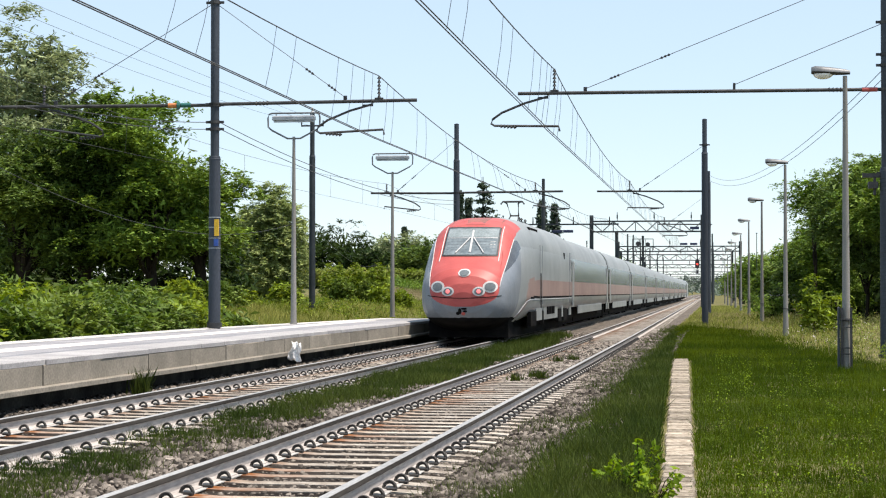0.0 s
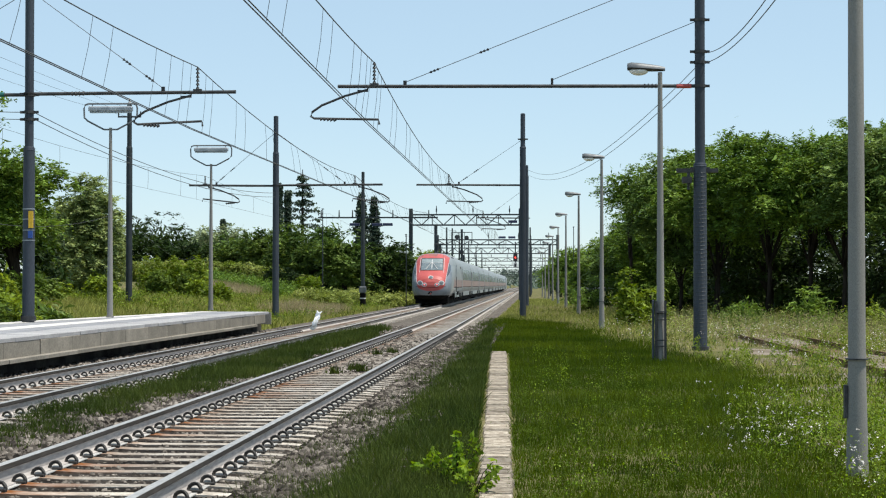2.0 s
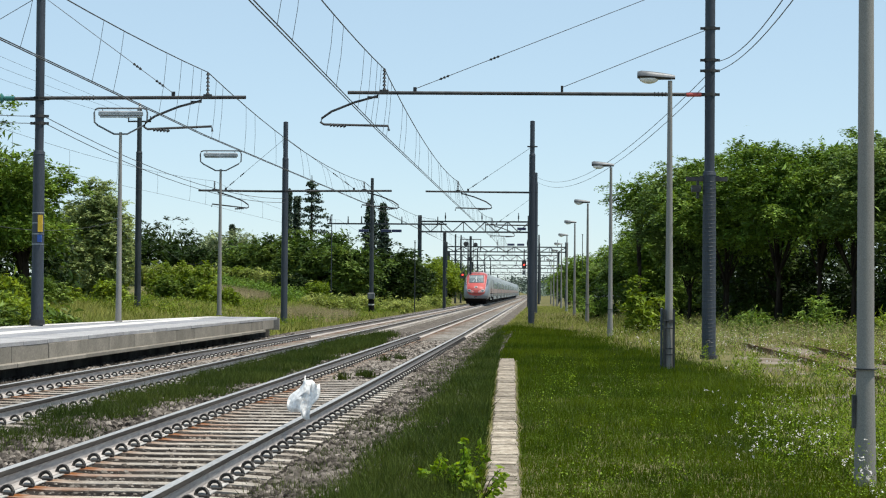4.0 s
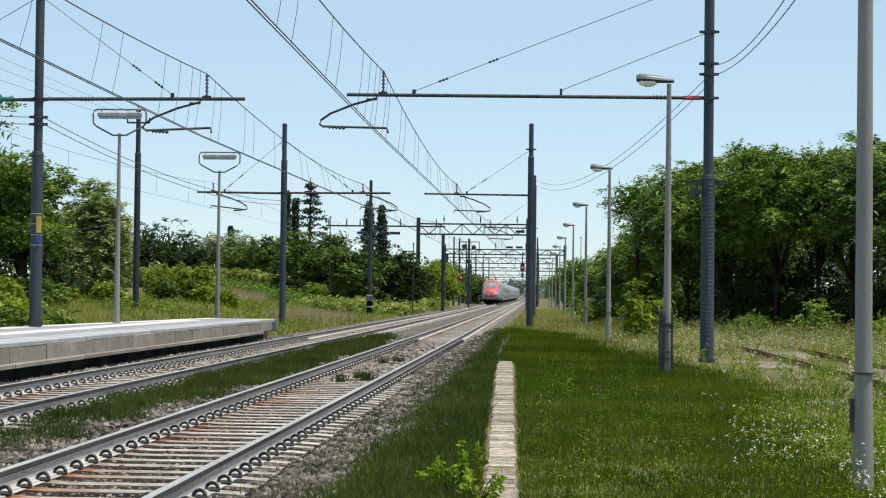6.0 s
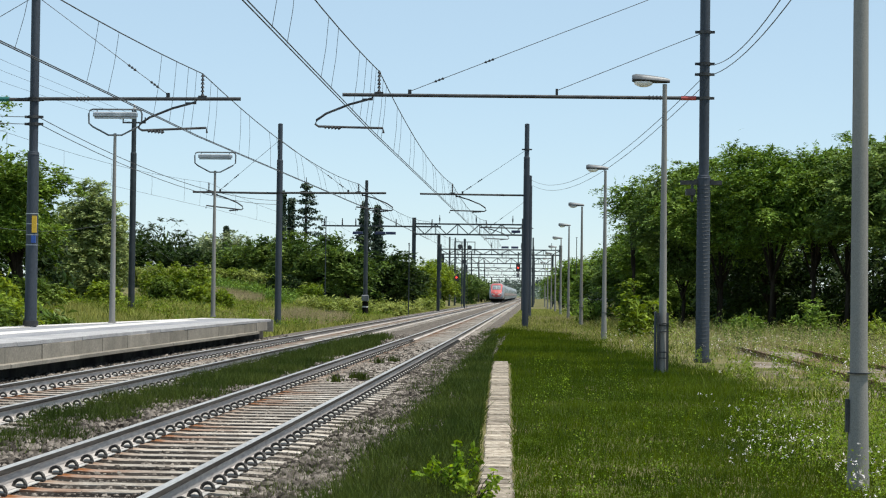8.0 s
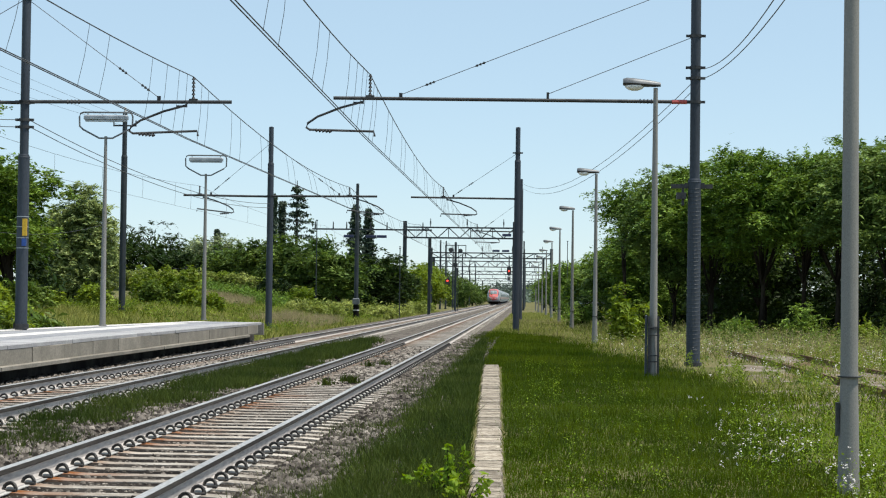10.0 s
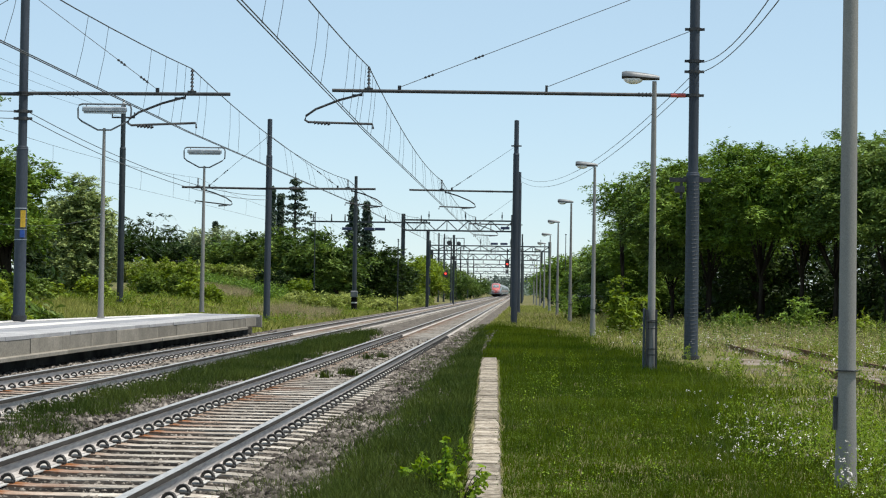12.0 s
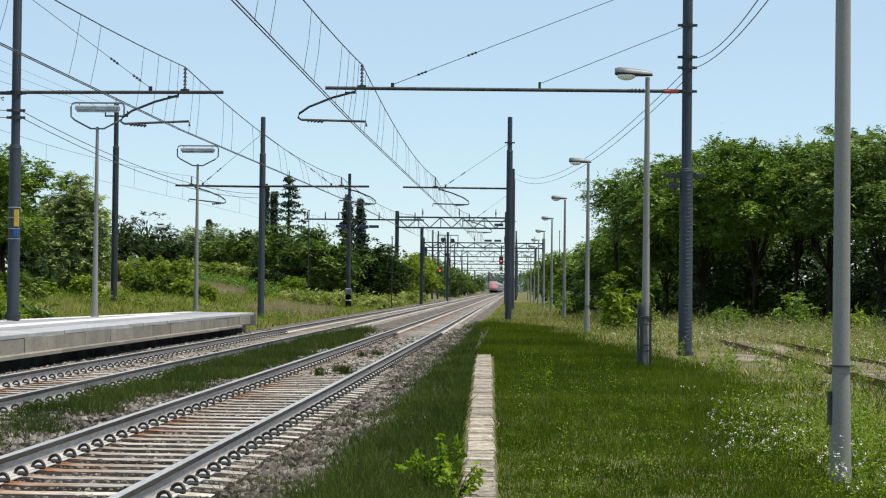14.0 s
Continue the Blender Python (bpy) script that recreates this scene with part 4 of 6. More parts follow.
def coach_meshes():
    hw, zb, zm, zt, n = 1.46, 0.50, 1.5, 3.66, 3.4
    y0, y1 = 0.35, 25.75

    def strip(za, zb_, steps, grow=0.0):
        g = Geo()
        for s in (-1, 1):
            pts = []
            for z in np.linspace(za, zb_, steps):
                q = abs((z - zm) / ((zt - zm) if z > zm else (zm - zb)))
                pts.append((s * (hw + grow) * max(0.0, 1 - q ** n) ** (1 / n), z))
            v = [(x, y, z) for y in (y0, y1) for x, z in pts]
            g.add(v, [(i, i + 1, steps + i + 1, steps + i) for i in range(steps - 1)])
        return g
    roof = Geo()
    pts = []
    for a in np.linspace(-1, 1, 33):
        x = a * hw * (1 - ((2.72 - zm) / (zt - zm)) ** n) ** (1 / n)
        pts.append((x, zm + (zt - zm) * (1 - abs(x / hw) ** n) ** (1 / n)))
    roof.add([(x, y, z) for y in (y0, y1) for x, z in pts], [(i, i + 1, 34 + i, 33 + i) for i in range(32)])
    out = {"roof": (roof, ROOFPAINT), "window_band": (strip(1.81, 2.72, 8), BANDGLASS), "stripe": (strip(1.27, 1.81, 5), PINK), "lower_side": (strip(0.80, 1.22, 4), SILVER), "dark_line": (strip(1.22, 1.27, 2, -0.012), UNDER)}
    out = {k: g.mesh(k, m, True) for k, (g, m) in out.items()}
    # core of the coach; its low black boxes fill in the shade beneath
    inside = Geo().box(-1.15, 1.15, y0 + 0.02, y1 - 0.02, 0.8, 3.0).box(-1.14, 1.14, 5.6, 20.4, 0.18, 0.82).box(-1.1, 1.1, y0, y1, 0.15, 0.82)
    out["underframe"] = inside.mesh("underframe", UNDER)
    skirt = Geo()
    for s in (-1, 1):
        for a, b in ((y0, 1.2), (5.0, 20.9), (24.9, y1)):
            skirt.slab(s * 1.37 - 0.02, s * 1.37 + 0.02, a, b, 0.52, 0.84, 0.01)
    out["side_skirt"] = skirt.mesh("side_skirt", SILVER)
    out["gangway"] = Geo().box(-1.12, 1.12, -0.34, 0.36, 0.9, 3.2).mesh("gangway", UNDER)
    return out


def train_set():
    """Two power cars and eleven coaches, coupled: they move as one."""
    t = thing("high_speed_train", pose(FAR + 0.04, 52.0, RAIL_TOP), "high-speed train with red nose and silver-grey coaches", "train")
    power_car(t, pose(0, 0, 0))
    meshes = coach_meshes()
    door = Geo().box(-0.012, 0.012, 0, 0.95, 0.85, 2.6).mesh("door", SILVER)
    for k in range(11):
        c = new("coach", meshes["underframe"])
        c.parent, c.location = t, (0, 20.2 + 26.1 * k, 0)
        for key, me in meshes.items():
            if key != "underframe":
                new(key, me).parent = c
        for s in (-1, 1):
            for y in (1.0, 24.2):
                d = new("door", door)
                d.parent, d.location = c, (s * 1.452, y, 0)
        bogies(c, (3.6, 22.5))
    tail = pose(0, 20.2 * 2 + 26.1 * 11, 0, 0, 0, 180)
    e = new("power_car")
    e.parent, e.matrix_basis = t, tail
    for key, g, m in (("tail_body", Geo().prism([(-1.5, 0.5), (1.5, 0.5), (1.5, 2.9), (1.0, 3.6), (-1.0, 3.6), (-1.5, 2.9)], 4.0, 20.2), SILVER),):
        part(key, g, m, e)
    return t


# ---- plants ----


def leaves(rng, centres, radius, per, size, out=None, flat=0.35):
    """Small four-cornered leaves strewn round clump centres, as an (n, 4, 3) array."""
    n = len(centres) * per
    c = np.repeat(centres, per, axis=0) + rng.normal(0, 1, (n, 3)) * np.asarray(radius)
    nrm = rng.normal(0, 1, (n, 3)) + np.array([0, 0, flat * 2])
    if out is not None:
        nrm += (c - out) / (np.linalg.norm(c - out, axis=1, keepdims=True) + 1e-6) * 0.8
    nrm /= np.linalg.norm(nrm, axis=1, keepdims=True)
    a = np.cross(nrm, rng.normal(0, 1, (n, 3)))
    a /= np.linalg.norm(a, axis=1, keepdims=True) + 1e-9
    b = np.cross(nrm, a)
    s = size * rng.uniform(0.5, 1.5, (n, 1))
    return np.stack([c - a * s * 0.62, c - b * s * 0.36, c + a * s * 0.62, c + b * s * 0.36], axis=1)


def sprays(rng, centres, out, reach, fronds, per, size, droop=0.55):
    """Drooping leafy fronds that fan out from clump centres, three-cornered leaves along both sides, as an (n, 3, 3) array."""
    c = np.repeat(centres, fronds, axis=0)
    n = len(c)
    d = c - out
    d /= np.linalg.norm(d, axis=1, keepdims=True) + 1e-6
    d = d * 0.6 + rng.normal(0, 0.8, (n, 3))
    d[:, 2] = d[:, 2] * 0.45 + 0.25
    d /= np.linalg.norm(d, axis=1, keepdims=True) + 1e-6
    c, d = np.repeat(c, per, axis=0), np.repeat(d, per, axis=0)
    long = np.repeat(reach * rng.uniform(0.45, 1.25, (n, 1)), per, axis=0)
    s = np.tile(np.linspace(0.12, 1, per), n)[:, None]
    up = np.array([0, 0, 1.0])
    p = c + d * long * s - up * droop * long * s ** 2 + rng.normal(0, 0.03, (n * per, 3)) * size / 0.1
    side = np.cross(d, up)
    side /= np.linalg.norm(side, axis=1, keepdims=True) + 1e-6
    axis = side * np.where(np.arange(n * per) % 2, 1, -1)[:, None] + d * 0.6 - up * rng.uniform(0, 0.7, (n * per, 1))
    axis /= np.linalg.norm(axis, axis=1, keepdims=True)
    nrm = up + rng.normal(0, 0.5, (n * per, 3))
    b = np.cross(nrm, axis)
    b /= np.linalg.norm(b, axis=1, keepdims=True) + 1e-6
    w = size * rng.uniform(0.6, 1.4, (n * per, 1))
    return np.stack([p - b * w * 0.34, p + b * w * 0.34, p + axis * w * 1.15], axis=1)


def tree(name, x, y, height, lobes, material, label, clumps=260, per=70, size=0.2, seed=1, spread=0.5, trunk=0.22, z=None, category="tree", group="", flat=0.8, fronds=0, low_share=0.5, boughs=0):
    """A trunk with limbs and a crown of leaf clumps on uneven lobes (dx, dy, z, rx, rz)."""
    rng = np.random.default_rng(seed)
    z0 = float(ground_z(x, y)) if z is None else z
    t = thing(name, pose(x, y, z0), label, category, group)
    g = Geo()
    low = min(l[2] for l in lobes)
    g.tube([(0, 0, -0.2), (0.08, 0.05, low * 0.5), (-0.05, 0, low + 0.5)], trunk, 8, trunk * 0.6)
    for dx, dy, lz, rx, rz in lobes:
        g.tube([(0, 0, low * 0.5), (dx * 0.4, dy * 0.4, (low * 0.5 + lz) / 2), (dx, dy, lz + rz * 0.5)], trunk * 0.5, 6, trunk * 0.12)
    part("trunk", g, BARK, t, smooth=True)
    weight = np.array([l[3] ** 2 + l[3] * l[4] for l in lobes])
    pick = rng.choice(len(lobes), clumps, p=weight / weight.sum())
    L = np.array(lobes, float)[pick]
    d = rng.normal(0, 1, (clumps, 3))
    d /= np.linalg.norm(d, axis=1, keepdims=True)
    if fronds:
        d[:, 2] = np.where(d[:, 2] < 0, d[:, 2] * low_share, d[:, 2])
    rad = rng.uniform(0.55, 1.06, (clumps, 1)) ** 0.5
    c = L[:, :3] + d * rad * np.stack([L[:, 3], L[:, 3], L[:, 4]], 1)
    if fronds and boughs:
        m = max(4, clumps // boughs)
        c = np.repeat(c[:m], boughs, axis=0)
        c = c + rng.normal(0, 1, c.shape) * spread * np.array([0.85, 0.85, 0.28])
    c[:, 2] = np.maximum(c[:, 2], 0.25)
    if fronds:
        v = sprays(rng, c, np.array([0, 0, low]), spread, fronds, per, size)
        inner = L[:, :3] + d * rng.uniform(0.05, 0.66, (clumps, 1)) * np.stack([L[:, 3], L[:, 3], L[:, 4]], 1)
        inner[:, 2] = np.maximum(inner[:, 2], 0.2)
        v = np.concatenate([v, leaves(rng, inner, spread * 0.6, 12, size * 2.1, None, 0.3)[:, :3]])
    else:
        v = leaves(rng, c, spread * np.array([0.72, 0.72, 0.3]), per, size, np.array([0, 0, low]), flat)[:, :3]
    ob = new("crown", raw_mesh("crown", v, v.shape[1], material))
    ob.parent = t
    return t


def bush(x, y, r, h, material, label, seed, size=0.13, clumps=60, per=9, name="bush", group="wayside bushes", fronds=6):
    lobes = [(0, 0, h * 0.5, r, h * 0.5), (r * 0.5, 0.2, h * 0.4, r * 0.6, h * 0.42), (-r * 0.5, -0.1, h * 0.38, r * 0.65, h * 0.4)]
    return tree(name, x, y, h, lobes, material, label, clumps, per, size, seed, 0.36, 0.05, category="bush", group=group, fronds=fronds, low_share=0.8)


def blades(name, label, material, pts, height, width, seed, lean=0.35, zlift=0.0, category="grass", simple=False):
    """Thin bent blades standing on the ground at pts (n, 2); heights and widths are arrays or numbers."""
    rng = np.random.default_rng(seed)
    n = len(pts)
    z = ground_z(pts[:, 0], pts[:, 1]) + zlift
    h = np.broadcast_to(height, n) * rng.uniform(0.45, 1.25, n)
    w = np.broadcast_to(width, n) * rng.uniform(0.6, 1.3, n)
    a = rng.uniform(0, 2 * np.pi, n)
    side = np.stack([np.cos(a), np.sin(a), np.zeros(n)], 1) * w[:, None] / 2
    b = rng.uniform(0, 2 * np.pi, n)
    tilt = np.stack([np.cos(b), np.sin(b), np.zeros(n)], 1) * (h * rng.uniform(0.05, lean, n))[:, None]
    base = np.stack([pts[:, 0], pts[:, 1], z - 0.02], 1)
    mid = base + np.array([0, 0, 1]) * (h * 0.55)[:, None] + tilt * 0.35
    tip = base + np.array([0, 0, 1]) * h[:, None] + tilt
    if simple:
        v = np.stack([base - side, base + side, tip], 1)
    else:
        v = np.stack([base - side, base + side, mid + side * 0.8, tip, mid - side * 0.8], 1)
    ob = new(name, raw_mesh(name, v, v.shape[1], material))
    return tagged(ob, label, category, kind="stuff")


def strewn(rng, n, x0, x1, y0, y1, power=2.0):
    """Points thicker towards the near end."""
    q = rng.uniform(0, 1, n) ** power
    return np.stack([rng.uniform(x0, x1, n), y0 + (y1 - y0) * q], 1)


def stones(name, label, pts, z, size, seed):
    """Rough eight-sided stones."""
    rng = np.random.default_rng(seed)
    n = len(pts)
    base = np.array([[1, 0, -0.45], [0, 1, -0.45], [-1, 0, -0.45], [0, -1, -0.45], [0.38, -0.3, 0.55], [-0.35, 0.35, 0.5]], float)
    s = np.broadcast_to(size, n)[:, None, None] * rng.uniform(0.5, 1.5, (n, 1, 1)) * rng.uniform(0.5, 1.3, (n, 6, 1)) * np.array([1, 1, 0.8])
    a = rng.uniform(0, 6.28, n)
    rot = np.stack([np.stack([np.cos(a), -np.sin(a), 0 * a], 1), np.stack([np.sin(a), np.cos(a), 0 * a], 1), np.stack([0 * a, 0 * a, 1 + 0 * a], 1)], 1)
    v = np.einsum("nij,nkj->nki", rot, base[None] * s) + np.stack([pts[:, 0], pts[:, 1], z], 1)[:, None]
    tri = np.array([[0, 1, 4], [1, 5, 4], [1, 2, 5], [2, 3, 5], [3, 4, 5], [3, 0, 4]])
    me = bpy.data.meshes.new(name)
    me.vertices.add(n * 6)
    me.vertices.foreach_set("co", v.astype(np.float32).ravel())
    idx = (tri[None] + (np.arange(n) * 6)[:, None, None]).astype(np.int32).ravel()
    me.loops.add(len(idx))
    me.loops.foreach_set("vertex_index", idx)
    me.polygons.add(n * 6)
    me.polygons.foreach_set("loop_start", np.arange(0, len(idx), 3, dtype=np.int32))
    me.update(calc_edges=True)
    me.materials.append(STONE)
    return tagged(new(name, me), label, "ballast", kind="stuff")

# ---- the place ----
ground()
track("railway_track", NEAR, 1500, 0.27)
track("railway_track", FAR, 1500, 0.12)
siding()
platform()
trough()

m1 = mast(-11.95, 43.6, 0.90, 9.3, 5.0, "grey stepped tubular catenary mast standing on the platform")
cantilever(m1, 5.38, 4.93, 4.02, 4.62, 6.0, -1, 7.84, 3.2)
cantilever(m1, 5.36, -6.3, -4.3, 4.75, 5.9, 1, 7.84, -4.0)
for z in (4.95, 4.78, 7.84):
    band(m1, z, 0.13)
part("notice_plate", Geo().box(0.03, 0.135, -0.15, -0.10, 2.2, 2.6), YELLOW, m1, "yellow warning plate")
part("notice_plate", Geo().box(0.02, 0.12, -0.15, -0.10, 1.96, 2.13), BLUE, m1, "blue plate")
for z in (1.9, 2.14, 2.4, 2.64):
    part("steel_strap", Geo().tube([(0, 0, z), (0, 0, z + 0.02)], 0.1455, 14), GALV, m1)
m2 = mast(-11.2, 80.5, 0.2, 9.08, 7.5, "grey stepped tubular catenary mast beside the platform end")
cantilever(m2, 5.88, 4.65, 3.45, 5.2, 6.3, 1, 8.2, 3.0, 0.048)
cantilever(m2, 5.86, -3.8, -3.1, 5.2, 6.3, 1, 8.2, -2.6, 0.048)
m3 = mast(-11.4, 124, 0.2, 9.29, 7.5, "dark tubular catenary mast with a grey box", DARKMAST)
part("arm", Geo().box(-3.0, 5.0, -0.05, 0.05, 6.0, 6.1), DARKMAST, m3)
for x in (-2.8, -1.6, -0.7, 0.9, 2.0, 3.2, 4.4):
    part("insulator", Geo().tube([(x, 0, 6.1), (x, 0, 6.55)], 0.05, 8, 0.03), IRON, m3)
for x in (-0.55, 0.95, 1.65):
    part("feeder_box", Geo().slab(x - 0.33, x + 0.33, -0.15, 0.15, 5.5, 5.68, 0.02), NAVY, m3, "navy hanging box")
part("switch_box", Geo().slab(-0.22, 0.22, -0.3, 0.1, 1.05, 1.45, 0.05), LAMPTOP, m3, "grey switch box")
part("pole_sleeve", Geo().tube([(0, 0, 0.1), (0, 0, 1.0)], 0.2, 12), UNDER, m3, "black sleeve round the mast foot")
part("sleeve_band", Geo().tube([(0, 0, 0.62), (0, 0, 0.7)], 0.205, 12), PALETRIM, m3, "pale band")
mA = mast(3.9, 44, 0.2, 10.6, 4.6, "blue-grey stepped tubular catenary mast in tall grass", MAST, 0.165)
cantilever(mA, 6.24, -8.55, -7.68, 5.38, 6.85, -1, 9.08, -6.95)
part("stay_wire", Geo().tube([(0, 0, 7.8), (-3.47, 0, 6.4)], 0.0085, 6), WIRE, mA)
part("stay_lug", Geo().box(-3.5, -3.44, -0.03, 0.03, 6.24, 6.44), IRON, mA)
part("arm_marker", Geo().tube([(-0.55, 0, 6.24), (-0.2, 0, 6.24)], 0.053, 10), RED, mA, "red arm sleeve")
for z in (7.8, 7.05, 6.8, 4.3):
    band(mA, z, 0.14)
wrap = Geo().tube([((0.160 - 0.00004 * a) * math.cos(a), (0.160 - 0.00004 * a) * math.sin(a), 0.25 + a * 0.0143) for a in np.linspace(0, 276, 530)], 0.010, 5)
part("banding", wrap, DARKMAST, mA, "close steel banding wound round the lower mast")
part("platform_bracket", Geo().box(-0.55, 0.42, -0.06, 0.06, 4.2, 4.3).box(-0.3, -0.24, -0.04, 0.04, 3.8, 4.2).box(-0.42, -0.2, -0.1, 0.1, 3.95, 4.1), IRON, mA)
m4 = mast(-0.49, 83, 0.2, 9.38, 7.9, "blue-grey tubular catenary mast with a concrete foot", MAST, 0.15)
cantilever(m4, 6.0, -4.75, -3.3, 5.2, 6.5, 1, 8.05, -2.85)
band(m4, 8.05, 0.14)
part("concrete_foot", Geo().slab(-0.5, 0.5, -0.5, 0.5, -0.15, 0.06, 0.03), CONC, m4)
m5 = mast(-0.48, 124, 0.2, 9.7, 9.0, "blue-grey tubular catenary mast", MAST, 0.15)
cantilever(m5, 6.0, -3.3, -2.9, 5.2, 6.5, 1, 8.05, -2.6)
dm = mast(-15.99, 73, 1.0, 8.88, 7.2, "dark thin catenary mast behind the platform", DARKMAST, 0.13)
part("cross_bracket", Geo().box(-0.46, 0.46, -0.03, 0.03, 7.38, 7.44).box(-0.46, -0.42, -0.03, 0.03, 7.44, 7.62).box(0.42, 0.46, -0.03, 0.03, 7.44, 7.62), IRON, dm, "small cross bracket")
insulated = Geo()
insulator(insulated, (0, 0, 7.85), (0, 0, 8.15), 3, 0.07)
part("top_insulator", insulated, PALETRIM, dm, "pale top insulator")
part("arm_sleeve", Geo().tube([(-1.16, 0, 5.368), (-0.95, 0, 5.368)], 0.058, 10), ORANGE, m1, "orange arm sleeve")
part("arm_sleeve", Geo().tube([(-0.84, 0, 5.368), (-0.6, 0, 5.368)], 0.058, 10), TEAL, m1, "dark teal arm sleeve")
disc = Geo()
disc.tube([(-0.92, 0, 5.368), (-0.89, 0, 5.368), (-0.86, 0, 5.368)], 0.13, 12, 0.06)
part("insulator_disc", disc, TEAL, m1, "teal insulator disc")
for k in range(5):
    y = 248 + 42 * k
    mast(-11.6, y, 0.2, 9.4, 7.5, "dark far catenary mast", DARKMAST, 0.14)
    mast(-0.5, y, 0.2, 9.4, 7.5, "dark far catenary mast", DARKMAST, 0.14)

g1 = gantry(168, -11.1, -1.2, 8.15, 1.05, inner=-8.85)
g2 = gantry(212, -11.0, 2.7, 6.95, 0.68)
gantry(262, -13.2, 2.2, 7.0, 0.9)
gantry(330, -12.5, 5, 6.6, 0.7)
gantry(420, -13, 5, 6.3, 0.7)
gantry(540, -13, 5, 6.2, 0.7)
gantry(680, -13.5, 4, 6.3, 0.8)
gantry(840, -14, 4, 6.3, 0.8)

near_supports = [(2, -3.8, 5.6, -3.7, 6.95), (44, -3.92, 5.58, -3.78, 7.03), (83, -3.6, 5.42, -3.8, 6.68), (124, -3.4, 5.4, -3.4, 6.7), (168, -3.5, 5.4, -3.5, 6.75), (212, -3.4, 5.4, -3.4, 6.7), (262, -3.5, 5.4, -3.5, 6.7), (330, -3.4, 5.4, -3.4, 6.7), (420, -3.4, 5.4, -3.4, 6.7)]
catenary(near_supports)
far_supports = [(2, -8.05, 5.5, -7.6, 6.75), (43.6, -8.05, 5.43, -7.93, 6.9), (80.5, -7.3, 5.4, -7.75, 6.5), (124, -7.2, 5.4, -7.2, 6.6), (168, -7.1, 5.4, -7.1, 6.7), (212, -7.1, 5.4, -7.1, 6.7), (262, -7.1, 5.4, -7.1, 6.7), (330, -7.1, 5.4, -7.1, 6.7), (420, -7.1, 5.4, -7.1, 6.7)]
catenary(far_supports)
left_supports = [(4, -16.3, 5.7, -16.2, 6.9), (43.6, -16.3, 5.6, -16.25, 6.8), (80.5, -14.3, 5.4, -14.3, 6.5), (124, -13.6, 5.4, -13.6, 6.5), (168, -13.5, 5.4, -13.5, 6.5)]
catenary(left_supports, 0.0052)
for dz, dx in ((0, 0), (-0.17, 0.03)):
    wire("feeder_cable", hang((-11.85 + dx, 43.6, 5.85 + dz), (-11.2, 80.5, 5.75 + dz), 0.5), "sagging feeder cable between masts", 0.010)
    wire("feeder_cable", hang((3.84, 44, 6.91 + 1.2 * dz), (-0.45, 124, 9.45 + 1.9 * dz), 1.2, 24), "sagging feeder cable between masts", 0.009)
    wire("feeder_cable", hang((4.04, 44, 7.22 + 1.4 * dz), (2.6 - 2 * dz, 4, 7.0 + 0.5 * dz), 1.15 + dz, 24), "sagging feeder cable between masts", 0.009)
for z0, z1, sag in ((9.0, 8.7, 0.23), (9.0, 8.55, 0.5), (8.9, 8.4, 0.75)):
    wire("line_wire", hang((-16.1, 5, z0), (-15.99, 73, z1), sag, 16), "faint thin wire running to the dark mast", 0.005)
for z, zl in ((5.85, 5.42), (5.68, 5.3)):
    wire("feeder_cable", hang((-12.08, 43.6, z), (-13.1, 34, zl), 0.12, 12), "sagging feeder cable between masts", 0.009)
wire("telephone_cable", hang((-17, 22, 9.1), (-16.2, 73, 4.7), 2.85, 30), "thin sagging grey cable", 0.008)
wire("telephone_cable", hang((-16.2, 73, 4.7), (-30, 165, 4.4), 1.0, 30), "thin sagging grey cable", 0.008)

LAMPS = [(2.45, 37.8), (2.28, 63.9), (2.12, 90), (1.95, 116), (1.8, 142), (1.65, 168), (1.5, 194), (1.3, 222), (1.1, 250)]
for i, (x, y) in enumerate(LAMPS):
    arc_lamp(x + (0.10 if i == 0 else 0.035), y, 5.86, i == 0)
tube_lamp(-11.47, 50)
tube_lamp(-11.37, 65.2)
post = thing("concrete_post", pose(2.62, 15.3, 0.2), "thick tapered grey concrete post in white flowers", "post")
part("shaft", Geo().tube([(0, 0, -0.1), (0, 0, 0.95), (0, 0, 7.0)], 0.094, 20, 0.05), POST, post, smooth=True)
part("joint_line", Geo().tube([(0, 0, 0.955), (0, 0, 0.965)], 0.0935, 20), IRON, post)
part("door_strip", Geo().box(-0.105, -0.08, -0.03, 0.03, 0.48, 0.75), IRON, post, "dark inspection cover")



def signal_head(parent, x, z, lit, y=-0.3):
    part("signal_board", Geo().slab(x - 0.3, x + 0.3, y - 0.05, y + 0.05, z - 0.5, z + 0.5, 0.02), IRON, parent, "dark signal board")
    lamp = Geo().tube([(x, y - 0.18, z), (x, y - 0.06, z)], 0.11, 14)
    part("signal_lamp", lamp, REDLIGHT if lit else IRON, parent, "lit red signal lamp" if lit else "unlit signal lamp")


sg = mast(-11.3, 258, 0.2, 9.6, 8.0, "far signal mast with a red light", DARKMAST, 0.13)
signal_head(sg, 0.25, 3.9, True)
sg = thing("hanging_signal", pose(-2.6, 262, 5.4), "signal hung from a gantry with a red light", "signal", "signals")
part("hanger", Geo().box(-0.08, 0.08, -0.08, 0.08, -1.2, 2.4), DARKMAST, sg)
signal_head(sg, 0.0, 0.2, True)
part("number_board", Geo().slab(-0.25, 0.25, -0.4, -0.34, -1.2, -0.5, 0.02), PALETRIM, sg, "pale board with dark bar")
part("board_bar", Geo().box(-0.12, 0.12, -0.42, -0.405, -1.1, -0.65), IRON, sg)
